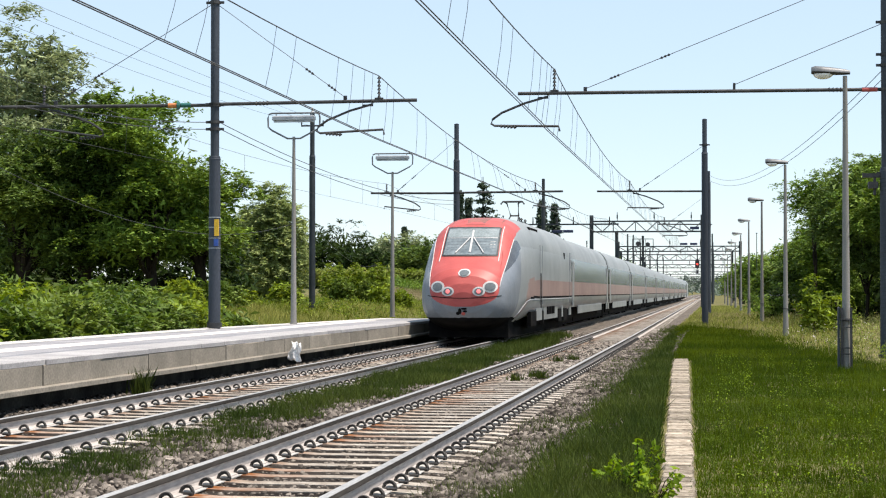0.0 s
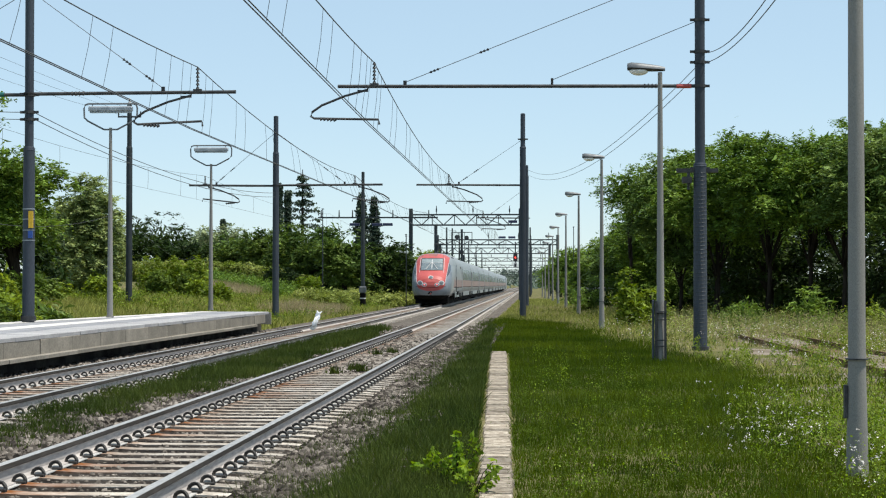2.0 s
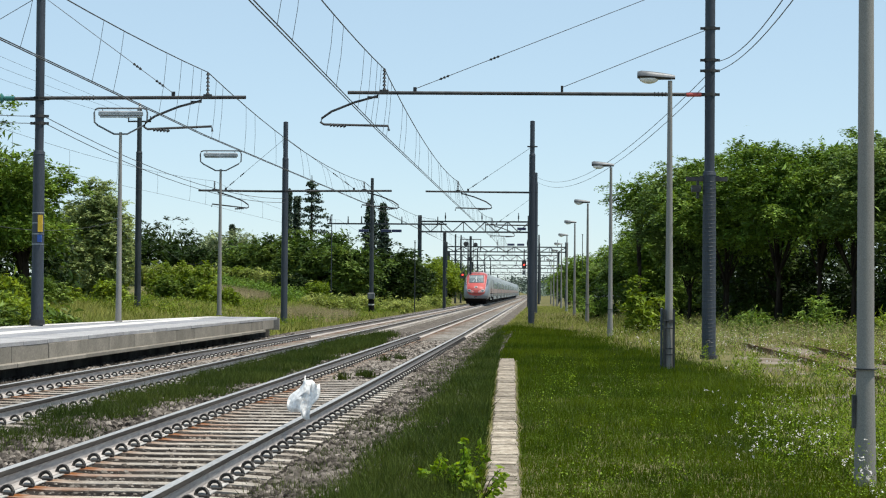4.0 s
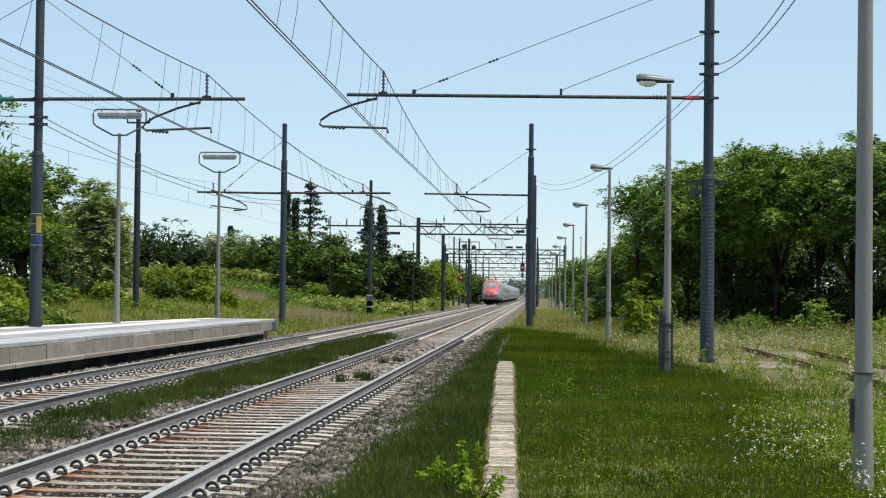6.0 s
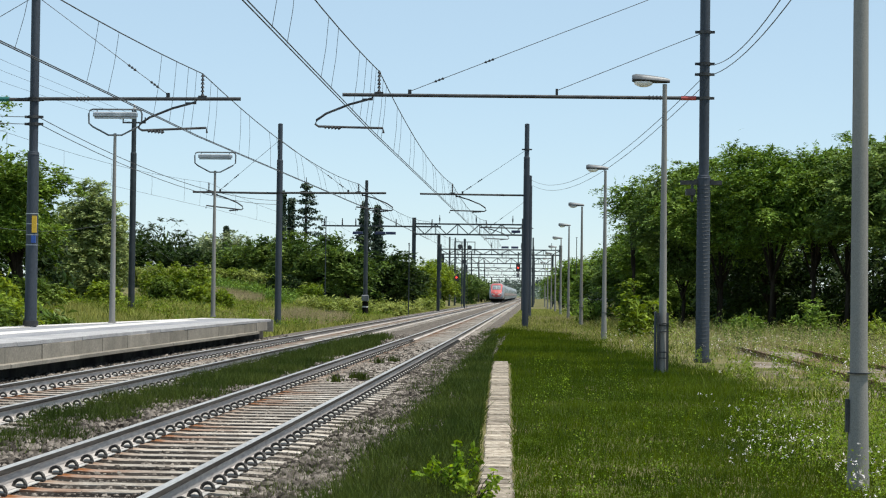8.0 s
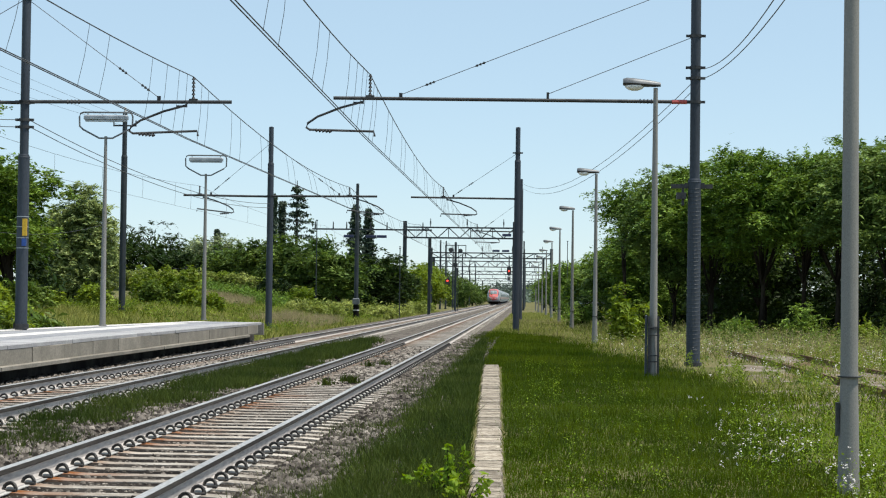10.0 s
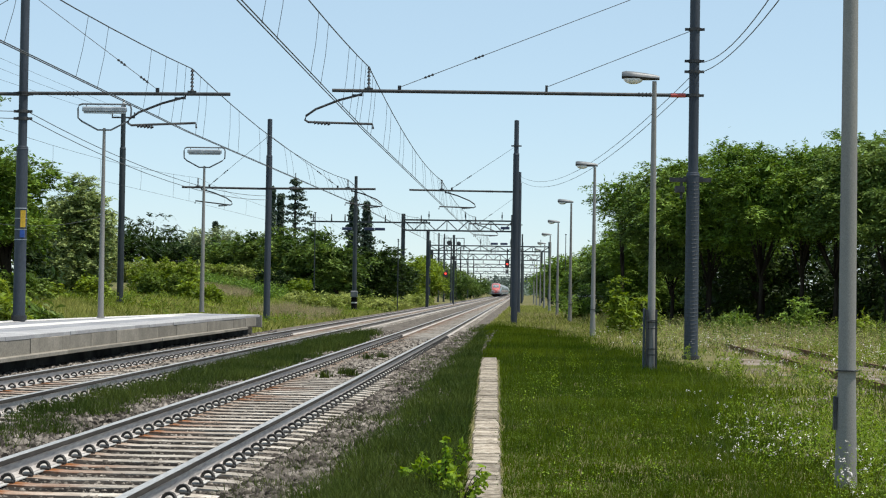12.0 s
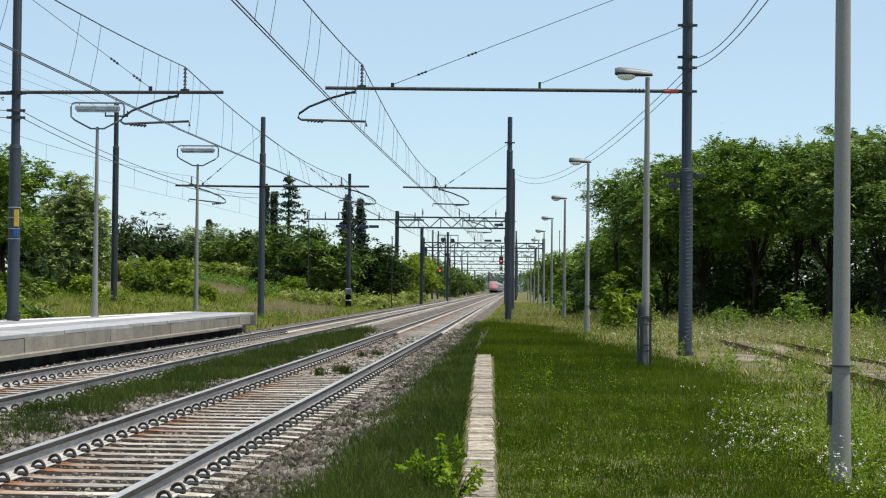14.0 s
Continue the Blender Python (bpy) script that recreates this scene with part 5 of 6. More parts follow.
sg = thing("signal_mast", pose(-8.2, 212, 0.2), "dark signal mast with ladder and two heads", "signal", "signals")
part("pole", Geo().tube([(0, 0, 0), (0, 0, 7.9)], 0.14, 10), DARKMAST, sg)
for s in (-0.3, 0.3):
    part("ladder_rail", Geo().tube([(s, 0.3, 0), (s, 0.3, 7.5)], 0.03, 5), DARKMAST, sg)
for z, x in ((7.0, -0.55), (6.9, 0.55), (5.3, 0.0)):
    part("signal_disc", Geo().tube([(x, -0.25, z), (x, -0.15, z)], 0.26, 18), IRON, sg, "round dark signal disc")
part("cage", Geo().box(-1.2, 1.2, -0.05, 0.05, 7.5, 7.58).box(-1.2, -1.12, -0.05, 0.05, 6.3, 7.5).box(1.12, 1.2, -0.05, 0.05, 6.3, 7.5), DARKMAST, sg)
for g, x, z in ((g1, -1.9, 7.25), (g2, -3.6, 6.95), (g2, -2.5, 6.95)):
    part("junction_box", Geo().slab(x - 0.4, x + 0.4, -0.6, -0.42, z - 0.12, z + 0.12, 0.02), NAVY, g, "navy box fixed to the beam")
fence = thing("metal_barrier", pose(2.8, 118, 0.2), "low grey metal barrier across the far grass", "barrier")
part("beam", Geo().box(0, 6.2, -0.05, 0.05, 1.3, 1.42), GALV, fence)
for k in range(5):
    part("post", Geo().box(0.1 + k * 1.45, 0.2 + k * 1.45, -0.05, 0.05, -0.1, 1.3), GALV, fence)
for x, y, h in ((-14.1, 124, 6.6), (-10.3, 150, 5.6), (-9.6, 140, 5.2), (3.4, 160, 6.5)):
    cp = thing("thin_pole", pose(x, y, 0.2), "thin dark steel pole beside the line", "pole", "thin poles")
    part("shaft", Geo().tube([(0, 0, 0), (0, 0, h)], 0.04, 8, 0.03), DARKMAST, cp)
    part("cap", Geo().box(-0.07, 0.07, -0.06, 0.06, h, h + 0.06), DARKMAST, cp)

the_train = train_set()

# ---- trees ----
def crown_lobes(seed, r, h, n=6, low=0.3):
    q = random.Random(seed)
    out = [(0, 0, h * (0.5 + low / 2), r * 0.8, h * (0.5 - low / 2))]
    for k in range(n):
        a = q.uniform(0, 6.28)
        out.append((math.cos(a) * r * 0.6, math.sin(a) * r * 0.6, h * q.uniform(low + 0.1, 0.82), r * q.uniform(0.4, 0.6), h * q.uniform(0.14, 0.24)))
    return out


# added thicket behind the left trees, coloured dark for the shade under them
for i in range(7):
    tree("thicket", -20.6 - 2.0 * i, 70 - 0.8 * i, 4.0, [(0, 0, 1.6, 2.0, 1.8), (1.2, 0, 1.2, 1.4, 1.3), (-1.2, 0.3, 1.2, 1.4, 1.3)], LEAF_DARK_AND_SHADE, "dense undergrowth behind the platform trees, coloured as dark as the shade there", 70, 40, 0.3, 520 + i, 0.5, 0.08, category="undergrowth", group="wood undergrowth")
# woods that close the horizon; their haze is in the leaf colour only
q = np.random.default_rng(77)
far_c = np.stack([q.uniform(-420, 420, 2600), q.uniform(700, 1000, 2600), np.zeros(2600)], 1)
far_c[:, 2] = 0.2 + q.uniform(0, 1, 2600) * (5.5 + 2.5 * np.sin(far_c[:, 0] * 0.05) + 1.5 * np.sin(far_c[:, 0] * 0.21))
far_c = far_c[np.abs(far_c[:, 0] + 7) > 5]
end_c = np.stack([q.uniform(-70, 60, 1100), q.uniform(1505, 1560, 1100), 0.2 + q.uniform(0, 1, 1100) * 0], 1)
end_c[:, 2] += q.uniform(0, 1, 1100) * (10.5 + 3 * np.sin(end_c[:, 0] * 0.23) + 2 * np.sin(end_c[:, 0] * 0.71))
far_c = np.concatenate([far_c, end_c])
tagged(new("far_woods", raw_mesh("far_woods", leaves(q, far_c, (1.6, 1.6, 1.0), 11, 1.4), 4, LEAF_FAR_HAZE)), "distant line of woods with the haze painted into the leaf colour", "woods", kind="stuff")
# added thicket that closes the wood from behind; inner shade is in its leaf colour
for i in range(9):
    tree("thicket", 6.2 + 1.55 * i, 112 - 5.4 * i, 4.5, [(0, 0, 2.4, 2.4, 2.5), (1.6, 0, 1.9, 1.8, 2.0), (-1.6, 0.3, 1.9, 1.8, 2.0)], LEAF_DARK_AND_SHADE, "dense undergrowth at the back of the wood, coloured as dark as the shade there", 110, 44, 0.3, 500 + i, 0.6, 0.08, category="undergrowth", group="wood undergrowth")
# wood beyond the siding: crowns overhang a dark interior
for i, (x, y, h, r, low) in enumerate([(14.6, 68, 7.2, 2.5, 0.46), (12.0, 73, 8.1, 2.7, 0.46), (9.6, 77, 7.9, 2.6, 0.46), (7.9, 81, 7.8, 2.1, 0.38), (6.7, 86, 7.6, 1.6, 0.2), (8.6, 89, 8.6, 2.2, 0.3), (4.75, 93, 7.6, 0.62, 0.66), (5.9, 99, 5.8, 1.3, 0.12), (5.1, 108, 4.3, 1.1, 0.08), (7.0, 106, 6.6, 1.8, 0.1), (17.0, 64, 7.2, 2.6, 0.4), (10.9, 74.5, 7.8, 2.0, 0.5), (13.4, 70, 7.7, 2.2, 0.5)]):
    tree("tree", x, y, h, crown_lobes(20 + i, r, h, 11, low), LEAF_MID if i % 4 else LEAF_WOOD, "dense green deciduous tree at the edge of a wood", 90 if r < 1 else 410, 11, 0.115, 40 + i, 0.66, trunk=0.1, group="wood along the siding", fronds=9, low_share=0.4, boughs=9)
# filler trees behind the edge, the wood's shade put into their leaf colour
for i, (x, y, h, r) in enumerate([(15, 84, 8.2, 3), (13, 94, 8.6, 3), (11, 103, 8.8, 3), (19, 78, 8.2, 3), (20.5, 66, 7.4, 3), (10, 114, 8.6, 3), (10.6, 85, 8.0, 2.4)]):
    tree("tree", x, y, h, crown_lobes(32 + i, r, h, 9, 0.02), LEAF_DARK_AND_SHADE, "dense tree inside the wood with its shade in the leaf colour", 150, 45, 0.24, 52 + i, 0.5, group="wood along the siding")
for i, (x, y, h) in enumerate([(9.2, 63, 1.5), (10.9, 62, 1.1), (12.4, 60, 1.9), (13.2, 58, 1.2), (7.4, 66, 1.0)]):
    bush(x, y, 0.5, h, LEAF_LIME if i % 2 else LEAF_MID, "leafy shoots at the foot of the wood", 350 + i, 0.085, 26, 9, group="wood edge shoots")
for i, (x, y, h, r) in enumerate([(5.2, 150, 5.2, 1.9), (7.5, 156, 6.5, 2.4), (4.0, 190, 5.3, 2.0), (6.5, 200, 6.5, 2.6), (3.4, 240, 5.2, 2.3), (7, 255, 7, 3.2), (3.0, 320, 5.0, 2.9), (7, 330, 7, 4), (5, 420, 6, 5), (9, 420, 7, 5)]):
    tree("tree", x, y, h, crown_lobes(60 + i, r, h, 6, 0.1), LEAF_MID, "green tree beside the line far off", 110, 8, 0.2, 70 + i, 0.8, group="wood along the siding", fronds=7, low_share=0.7)
for i, (x, y, h, r) in enumerate([(2.9, 130, 1.5, 0.8), (3.3, 66, 2.0, 0.34), (4.2, 67, 1.8, 0.45), (2.9, 100, 1.4, 0.6)]):
    bush(x, y, r, h, LEAF_LIME if i % 3 else LEAF_MID, "young leafy bush in the rough grass", 300 + i, 0.1, 34, 8)
# left side
tree("tree", -19.6, 63, 7.6, crown_lobes(3, 2.1, 7.9, 11, 0.2), LEAF_MID, "broad dark green tree behind the platform", 540, 11, 0.12, 3, 0.62, fronds=9, low_share=0.3, boughs=8)
tree("tree", -18.5, 65.5, 5.4, crown_lobes(33, 1.2, 5.0, 8, 0.2), LEAF_MID, "green tree behind the platform", 300, 11, 0.12, 33, 0.5, fronds=9, low_share=0.5, boughs=6)
tree("tree", -22.0, 63, 6.8, crown_lobes(31, 2.1, 7.2, 10, 0.22), LEAF_ACROSS, "broad dark green tree behind the platform", 540, 11, 0.12, 31, 0.6, fronds=9, low_share=0.3, boughs=8)
tree("tree", -23.9, 62, 6.2, crown_lobes(32, 2.1, 6.6, 10, 0.22), LEAF_ACROSS, "broad dark green tree behind the platform", 540, 11, 0.12, 32, 0.6, fronds=9, low_share=0.3, boughs=8)
tree("tree", -30.9, 80, 13.8, crown_lobes(4, 3.0, 14.4, 13, 0.1), LEAF_PALE, "tall grey-green tree with light leaves", 470, 9, 0.16, 4, 0.7, fronds=8, boughs=7)
tree("tree", -35.5, 84, 15.0, crown_lobes(41, 3.2, 15.0, 9, 0.1), LEAF_PALE, "tall grey-green tree with light leaves", 330, 9, 0.17, 41, 0.7, fronds=8, boughs=7)
tree("tree", -28.0, 76, 8.0, crown_lobes(42, 2.4, 8.4, 9, 0.1), LEAF_PALE, "grey-green tree with light leaves", 320, 9, 0.15, 42, 0.65, fronds=8, boughs=7)
tree("tree", -20.3, 84, 6.7, [(0, 0, 3.2, 1.5, 2.6), (0.7, 0, 2.6, 1.0, 2.2), (-0.8, 0.2, 2.4, 1.0, 2.1), (0.1, -0.3, 4.3, 0.9, 1.2), (-0.3, -0.5, 1.8, 1.3, 1.6)], LEAF_WILLOW, "tall pale green willow-like tree", 560, 10, 0.11, 6, 0.42, fronds=8, low_share=1.0)
tree("tree", -22.0, 86, 4.2, crown_lobes(61, 1.2, 4.4, 6, 0.08), LEAF_WILLOW, "pale green willow-like tree", 260, 10, 0.11, 61, 0.4, fronds=8, low_share=1.0)
for i, (x, y, h, r, m) in enumerate([(-19.6, 95, 2.3, 0.62, LEAF_LIME), (-19.0, 94, 1.4, 0.5, LEAF_BUSH), (-18.5, 95.4, 2.1, 0.55, LEAF_LIME), (-17.35, 95, 2.2, 0.45, LEAF_LIME), (-17.6, 94.2, 1.3, 0.4, LEAF_BUSH), (-17.0, 93.6, 1.0, 0.3, LEAF_LIME), (-15.3, 90, 0.8, 0.5, LEAF_LIME),
                                     (-18.3, 78, 1.1, 0.45, LEAF_LIME), (-19.4, 72, 0.95, 0.7, LEAF_BUSH), (-18.2, 70, 0.7, 0.6, LEAF_LIME), (-16.9, 62, 1.0, 0.8, LEAF_BUSH), (-17.6, 60, 1.2, 0.5, LEAF_LIME)]):
    bush(x, y, r, h, m, "leafy green bush on the bank", 80 + i, 0.1, 60 if r > 0.4 else 30, 9)
for i in range(26):
    bush(-13.3 - 0.8 * (i % 4), 31 + 0.78 * i, 0.7, (0.82 + 0.13 * (i % 3)) * (1.0 if i < 24 else 0.7), LEAF_BUSH if i % 5 else LEAF_LIME, "low dense bramble hedge along the platform", 110 + i, 0.095, 56, 7, "bramble", "bramble hedge", 7)
for i in range(20):
    bush(-28.3 + 0.64 * i, 126 - 0.3 * (i % 2), 0.62, 1.5 - 0.015 * i, LEAF_BRAMBLE if i % 4 else LEAF_LIME, "pale green hedge bush at a field edge", 140 + i, 0.105, 60, 9, group="field hedge")
for i, (x, y, h, r, m) in enumerate([(-14.9, 122, 1.5, 0.75, LEAF_LIME), (-16.4, 124.5, 1.7, 0.7, LEAF_DARK_AND_SHADE), (-17.6, 125, 1.5, 0.6, LEAF_DARK_AND_SHADE)]):
    bush(x, y, r, h, m, "rounded bush at the end of the hedge", 155 + i, 0.1, 70, 9, group="field hedge")
for i, (x, y, h, r) in enumerate([(-14.0, 116, 0.9, 1.2), (-12.9, 119, 1.0, 1.2), (-12.4, 128, 1.1, 1.2), (-10.4, 131, 0.8, 1.0), (-11.2, 136, 1.0, 1.3), (-12.8, 134, 1.1, 1.4), (-10.8, 155, 1.0, 1.5), (-10.8, 188, 1.2, 1.5), (-10.6, 172, 1.0, 1.3)]):
    bush(x, y, r, h, LEAF_BRAMBLE, "low pale green thicket on the bank", 320 + i, 0.1, 60, 9)
for i, (x, y, h, r, m) in enumerate([(-38.2, 190, 7.4, 3.4, LEAF_DARK_AND_SHADE), (-41, 188, 6.0, 2.6, LEAF_DARK_AND_SHADE), (-35, 194, 5.5, 2.4, LEAF_DARK_AND_SHADE), (-30.6, 170, 5.0, 1.0, LEAF_PALE), (-28.6, 175, 6.0, 1.1, LEAF_PALE), (-32, 165, 3.4, 2.0, LEAF_DARK_AND_SHADE), (-27.6, 160, 3.6, 1.9, LEAF_DARK_AND_SHADE), (-24.5, 150, 3.6, 1.7, LEAF_ACROSS), (-21.4, 146, 3.9, 1.5, LEAF_ACROSS), (-18.4, 142, 4.8, 1.7, LEAF_ACROSS), (-16.0, 140, 5.0, 1.6, LEAF_ACROSS), (-13.9, 136, 4.6, 1.7, LEAF_ACROSS), (-12.1, 150, 5.4, 1.6, LEAF_DARK_AND_SHADE), (-11.8, 165, 5.0, 1.2, LEAF_DARK_AND_SHADE),
                                     (-12.3, 200, 5.2, 1.3, LEAF_LIME), (-10.9, 218, 5.4, 1.4, LEAF_LIME), (-12.5, 226, 5.6, 1.6, LEAF_LIME), (-11.6, 300, 5.2, 2.4, LEAF_ACROSS), (-14.5, 260, 5.2, 2.4, LEAF_ACROSS), (-11.2, 380, 5.2, 3.0, LEAF_ACROSS), (-14, 340, 6, 3.0, LEAF_ACROSS), (-11.8, 470, 4.9, 3.5, LEAF_ACROSS), (-46, 180, 5, 3, LEAF_ACROSS), (-18, 420, 6, 5, LEAF_ACROSS)]):
    tree("tree", x, y, h, crown_lobes(160 + i, r, h, 7, 0.06), m, "green tree on the far side of the line", 150, 7, 0.21, 160 + i, 0.7, group="trees across the line", fronds=7, low_share=0.7, boughs=3)


def conifer(x, y, h, r, seed, label, tiers=26, column=False):
    rng = np.random.default_rng(seed)
    z0 = float(ground_z(x, y))
    t = thing("conifer", pose(x, y, z0), label, "tree", "conifers")
    part("trunk", Geo().tube([(0, 0, 0), (0, 0, h)], 0.2, 7, 0.03), BARK, t)
    cs = []
    for k in range(tiers):
        q = k / tiers
        for j in range(8):
            a = rng.uniform(0, 6.28)
            for w in np.linspace(0.25, 1, 5):
                rr = r * (min(1.0, 2.6 * (1 - q), 0.5 + 2 * q) if column else (1 - q) ** 1.1) * w * rng.uniform(0.6, 1.15)
                cs.append((math.cos(a) * rr, math.sin(a) * rr, h * (0.12 + 0.87 * q) - 0.16 * rr + rng.normal(0, 0.12)))
    ob = new("crown", raw_mesh("crown", leaves(rng, np.array(cs), (0.11, 0.11, 0.04), 9, 0.17), 4, NEEDLE))
    ob.parent = t


conifer(-18.7, 150, 9.3, 4.4, 7, "dark layered fir tree in a garden", 13)
conifer(-19.9, 145, 7.8, 0.4, 8, "slim dark pointed cypress tree")
conifer(-19.5, 147, 7.4, 0.4, 9, "slim dark pointed cypress tree")
conifer(-14.1, 152, 8.7, 0.7, 10, "tall narrow dark cypress tree", 26, True)
conifer(-13.3, 155, 8.7, 0.65, 11, "tall narrow dark cypress tree", 26, True)
conifer(-30.2, 180, 6.1, 0.4, 12, "slim dark pointed cypress tree")

# ---- grass, weeds, loose stones ----
R = np.random.default_rng(11)


def patch(n, x0, x1, y0, y1, power=1.6, keep=None):
    p = strewn(R, n, x0, x1, y0, y1, power)
    if keep is not None:
        p = p[keep(p[:, 0], p[:, 1])]
    return p


trough_x = lambda y: -0.29 - 0.505 * (y - 14) / 28


def mottle(x, y, size, seed):
    """Soft random patches about size metres across, 0 to 1."""
    grid = np.random.default_rng(seed).uniform(0, 1, (64, 64))
    u, w = np.asarray(x) / size + 500.3, np.asarray(y) / size + 500.7
    i, j = np.floor(u).astype(int), np.floor(w).astype(int)
    f, g = u - i, w - j
    f, g = f * f * (3 - 2 * f), g * g * (3 - 2 * g)
    at = lambda p, q: grid[p % 64, q % 64]
    return (at(i, j) * (1 - f) + at(i + 1, j) * f) * (1 - g) + (at(i, j + 1) * (1 - f) + at(i + 1, j + 1) * f) * g


def meadow_edge(y):
    """Where the mown meadow gives way to waste ground, by the distance along the line."""
    return np.interp(y, (11, 16, 22, 30, 39, 46, 57, 67, 78, 90), (3.1, 3.0, 3.3, 3.8, 3.7, 2.9, 2.1, 1.5, -0.3, -1.6))


chance = lambda x: R.uniform(0, 1, len(x))
over = lambda x, y, soft: chance(x) < np.clip(0.5 + (meadow_edge(y) - x + 1.1 * (mottle(x, y, 1.3, 3) - 0.5)) / soft, 0, 1)
off_trough = lambda x, y: (np.abs(x - trough_x(y)) > 0.15 + 0.0035 * (y - 14)) | (y > 42.4)
field = patch(430000, -1.75, 5.0, 11, 90, 2.1, lambda x, y: over(x, y, 1.2) & off_trough(x, y))
dist = field[:, 1]
tall_here = 0.55 + 0.9 * mottle(field[:, 0], field[:, 1], 0.35, 5)
blades("field_grass", "thick dark green meadow grass", GRASS, field, (0.06 + 0.0014 * dist) * tall_here, 0.006 + 0.0004 * dist, 1, 0.6, simple=True)
cl = patch(9000, -1.5, 4.2, 11, 34, 1.5, lambda x, y: over(x, y, 0.8) & off_trough(x, y))
cl = np.stack([cl[:, 0], cl[:, 1], ground_z(cl[:, 0], cl[:, 1]) + 0.05 + 0.07 * mottle(cl[:, 0], cl[:, 1], 0.3, 22)], 1)
tagged(new("meadow_clover", raw_mesh("meadow_clover", leaves(np.random.default_rng(81), cl, (0.06, 0.06, 0.02), 9, 0.015, flat=0.7)[:, :3], 3, CLOVER)), "small-leaved green clover in the meadow", "clover", kind="stuff")
near = patch(26000, -1.6, 5.0, -6, 11.2, 1.0, off_trough)
blades("field_grass", "dark green meadow grass underfoot", GRASS, near, 0.08, 0.011, 40, 0.6, simple=True)
# darker seeding tufts that break up the meadow
tufts = patch(30000, -1.6, 4.4, 11, 50, 1.9, lambda x, y: over(x, y, 1.0) & off_trough(x, y) & (mottle(x, y, 0.5, 8) > 0.62))
blades("field_grass", "tufts of taller dark meadow grass", VERGE, tufts, 0.12 + 0.0016 * tufts[:, 1], 0.006 + 0.0004 * tufts[:, 1], 41, 1.1, simple=True)
waste = lambda x, y: chance(x) < np.clip(0.5 + (x - meadow_edge(y) + 1.2 * (mottle(x, y, 1.5, 4) - 0.5)) / 0.9, 0, 1)
not_bare = lambda x, y: (mottle(x, y, 1.3, 6) > np.clip(0.30 + 0.55 * (1 - np.abs(x - 6.3) / 2.6), 0.2, 0.78)) | (y > 60) | (y < 26)
rough = patch(52000, -1.0, 17, 23, 110, 1.2, lambda x, y: waste(x, y) & not_bare(x, y))
blades("rough_grass", "yellowish rough grass", GRASSY, rough, 0.13 + 0.0016 * rough[:, 1], 0.010 + 0.00035 * rough[:, 1], 3, 1.3, simple=True)
rough2 = patch(36000, -1.0, 17, 13, 110, 1.2, lambda x, y: waste(x, y) & not_bare(x, y) & (mottle(x, y, 0.9, 9) > 0.5))
blades("rough_grass", "dark green rough grass", GRASS, rough2, 0.16 + 0.002 * rough2[:, 1], 0.010 + 0.0004 * rough2[:, 1], 43, 1.1, simple=True)
rough3 = patch(9000, 1.8, 6.5, 12, 30, 1.3, lambda x, y: waste(x, y) | (mottle(x, y, 0.4, 21) > 0.7))
blades("rough_grass", "dark green grass among the flowers", GRASS, rough3, 0.26, 0.009 + 0.0003 * rough3[:, 1], 44, 0.9, simple=True)
dry = patch(60000, -1.0, 17, 18, 120, 1.2, lambda x, y: waste(x, y) & (not_bare(x, y) | (chance(x) < 0.25)) & (mottle(x, y, 1.1, 10) > 0.42))
blades("dry_grass", "dry straw-coloured grass stalks", STRAW, dry, 0.12 + 0.002 * dry[:, 1], 0.006 + 0.00022 * dry[:, 1], 4, 1.4, simple=True)
far_field = patch(30000, -1.6, 3.5, 80, 190, 1.4)
blades("far_grass", "rough green grass along the line", GRASSY, far_field, 0.22, 0.05 + 0.0003 * far_field[:, 1], 2, 0.8, simple=True)
# leafy weeds of several kinds over the waste ground
def weed_clumps(n, x0, x1, y0, y1, material, label, size, high, seed, keep=waste, threshold=0.45, per=16):
    p = patch(n, x0, x1, y0, y1, 1.2, lambda x, y: keep(x, y) & (mottle(x, y, 0.8, seed) > threshold))
    c = np.stack([p[:, 0], p[:, 1], ground_z(p[:, 0], p[:, 1]) + high * R.uniform(0.25, 1.0, len(p)) * (0.5 + mottle(p[:, 0], p[:, 1], 0.8, seed + 50))], 1)
    v = leaves(np.random.default_rng(seed), c, (0.1, 0.1, high * 0.28), per, size)[:, :3]
    tagged(new("leafy_weeds", raw_mesh("leafy_weeds", v, 3, material)), label, "weeds", kind="stuff")


clear = lambda x, y: waste(x, y) & not_bare(x, y)
weed_clumps(1900, 1.5, 15, 26, 70, LEAF_LIME, "yellow-green leafy weeds on waste ground", 0.05, 0.26, 61, clear, 0.5)
weed_clumps(1500, 1.5, 15, 28, 80, LEAF_BUSH, "dark green leafy weeds on waste ground", 0.05, 0.34, 62, clear, 0.55)
weed_clumps(900, 1.8, 4.2, 12.4, 24, WEED, "bright leafy weeds round the post", 0.026, 0.3, 63, threshold=0.4, per=22)
weed_clumps(500, 1.2, 6.2, 12.4, 24, LEAF_LIME, "leafy weeds round the post", 0.03, 0.34, 64, threshold=0.45, per=22)
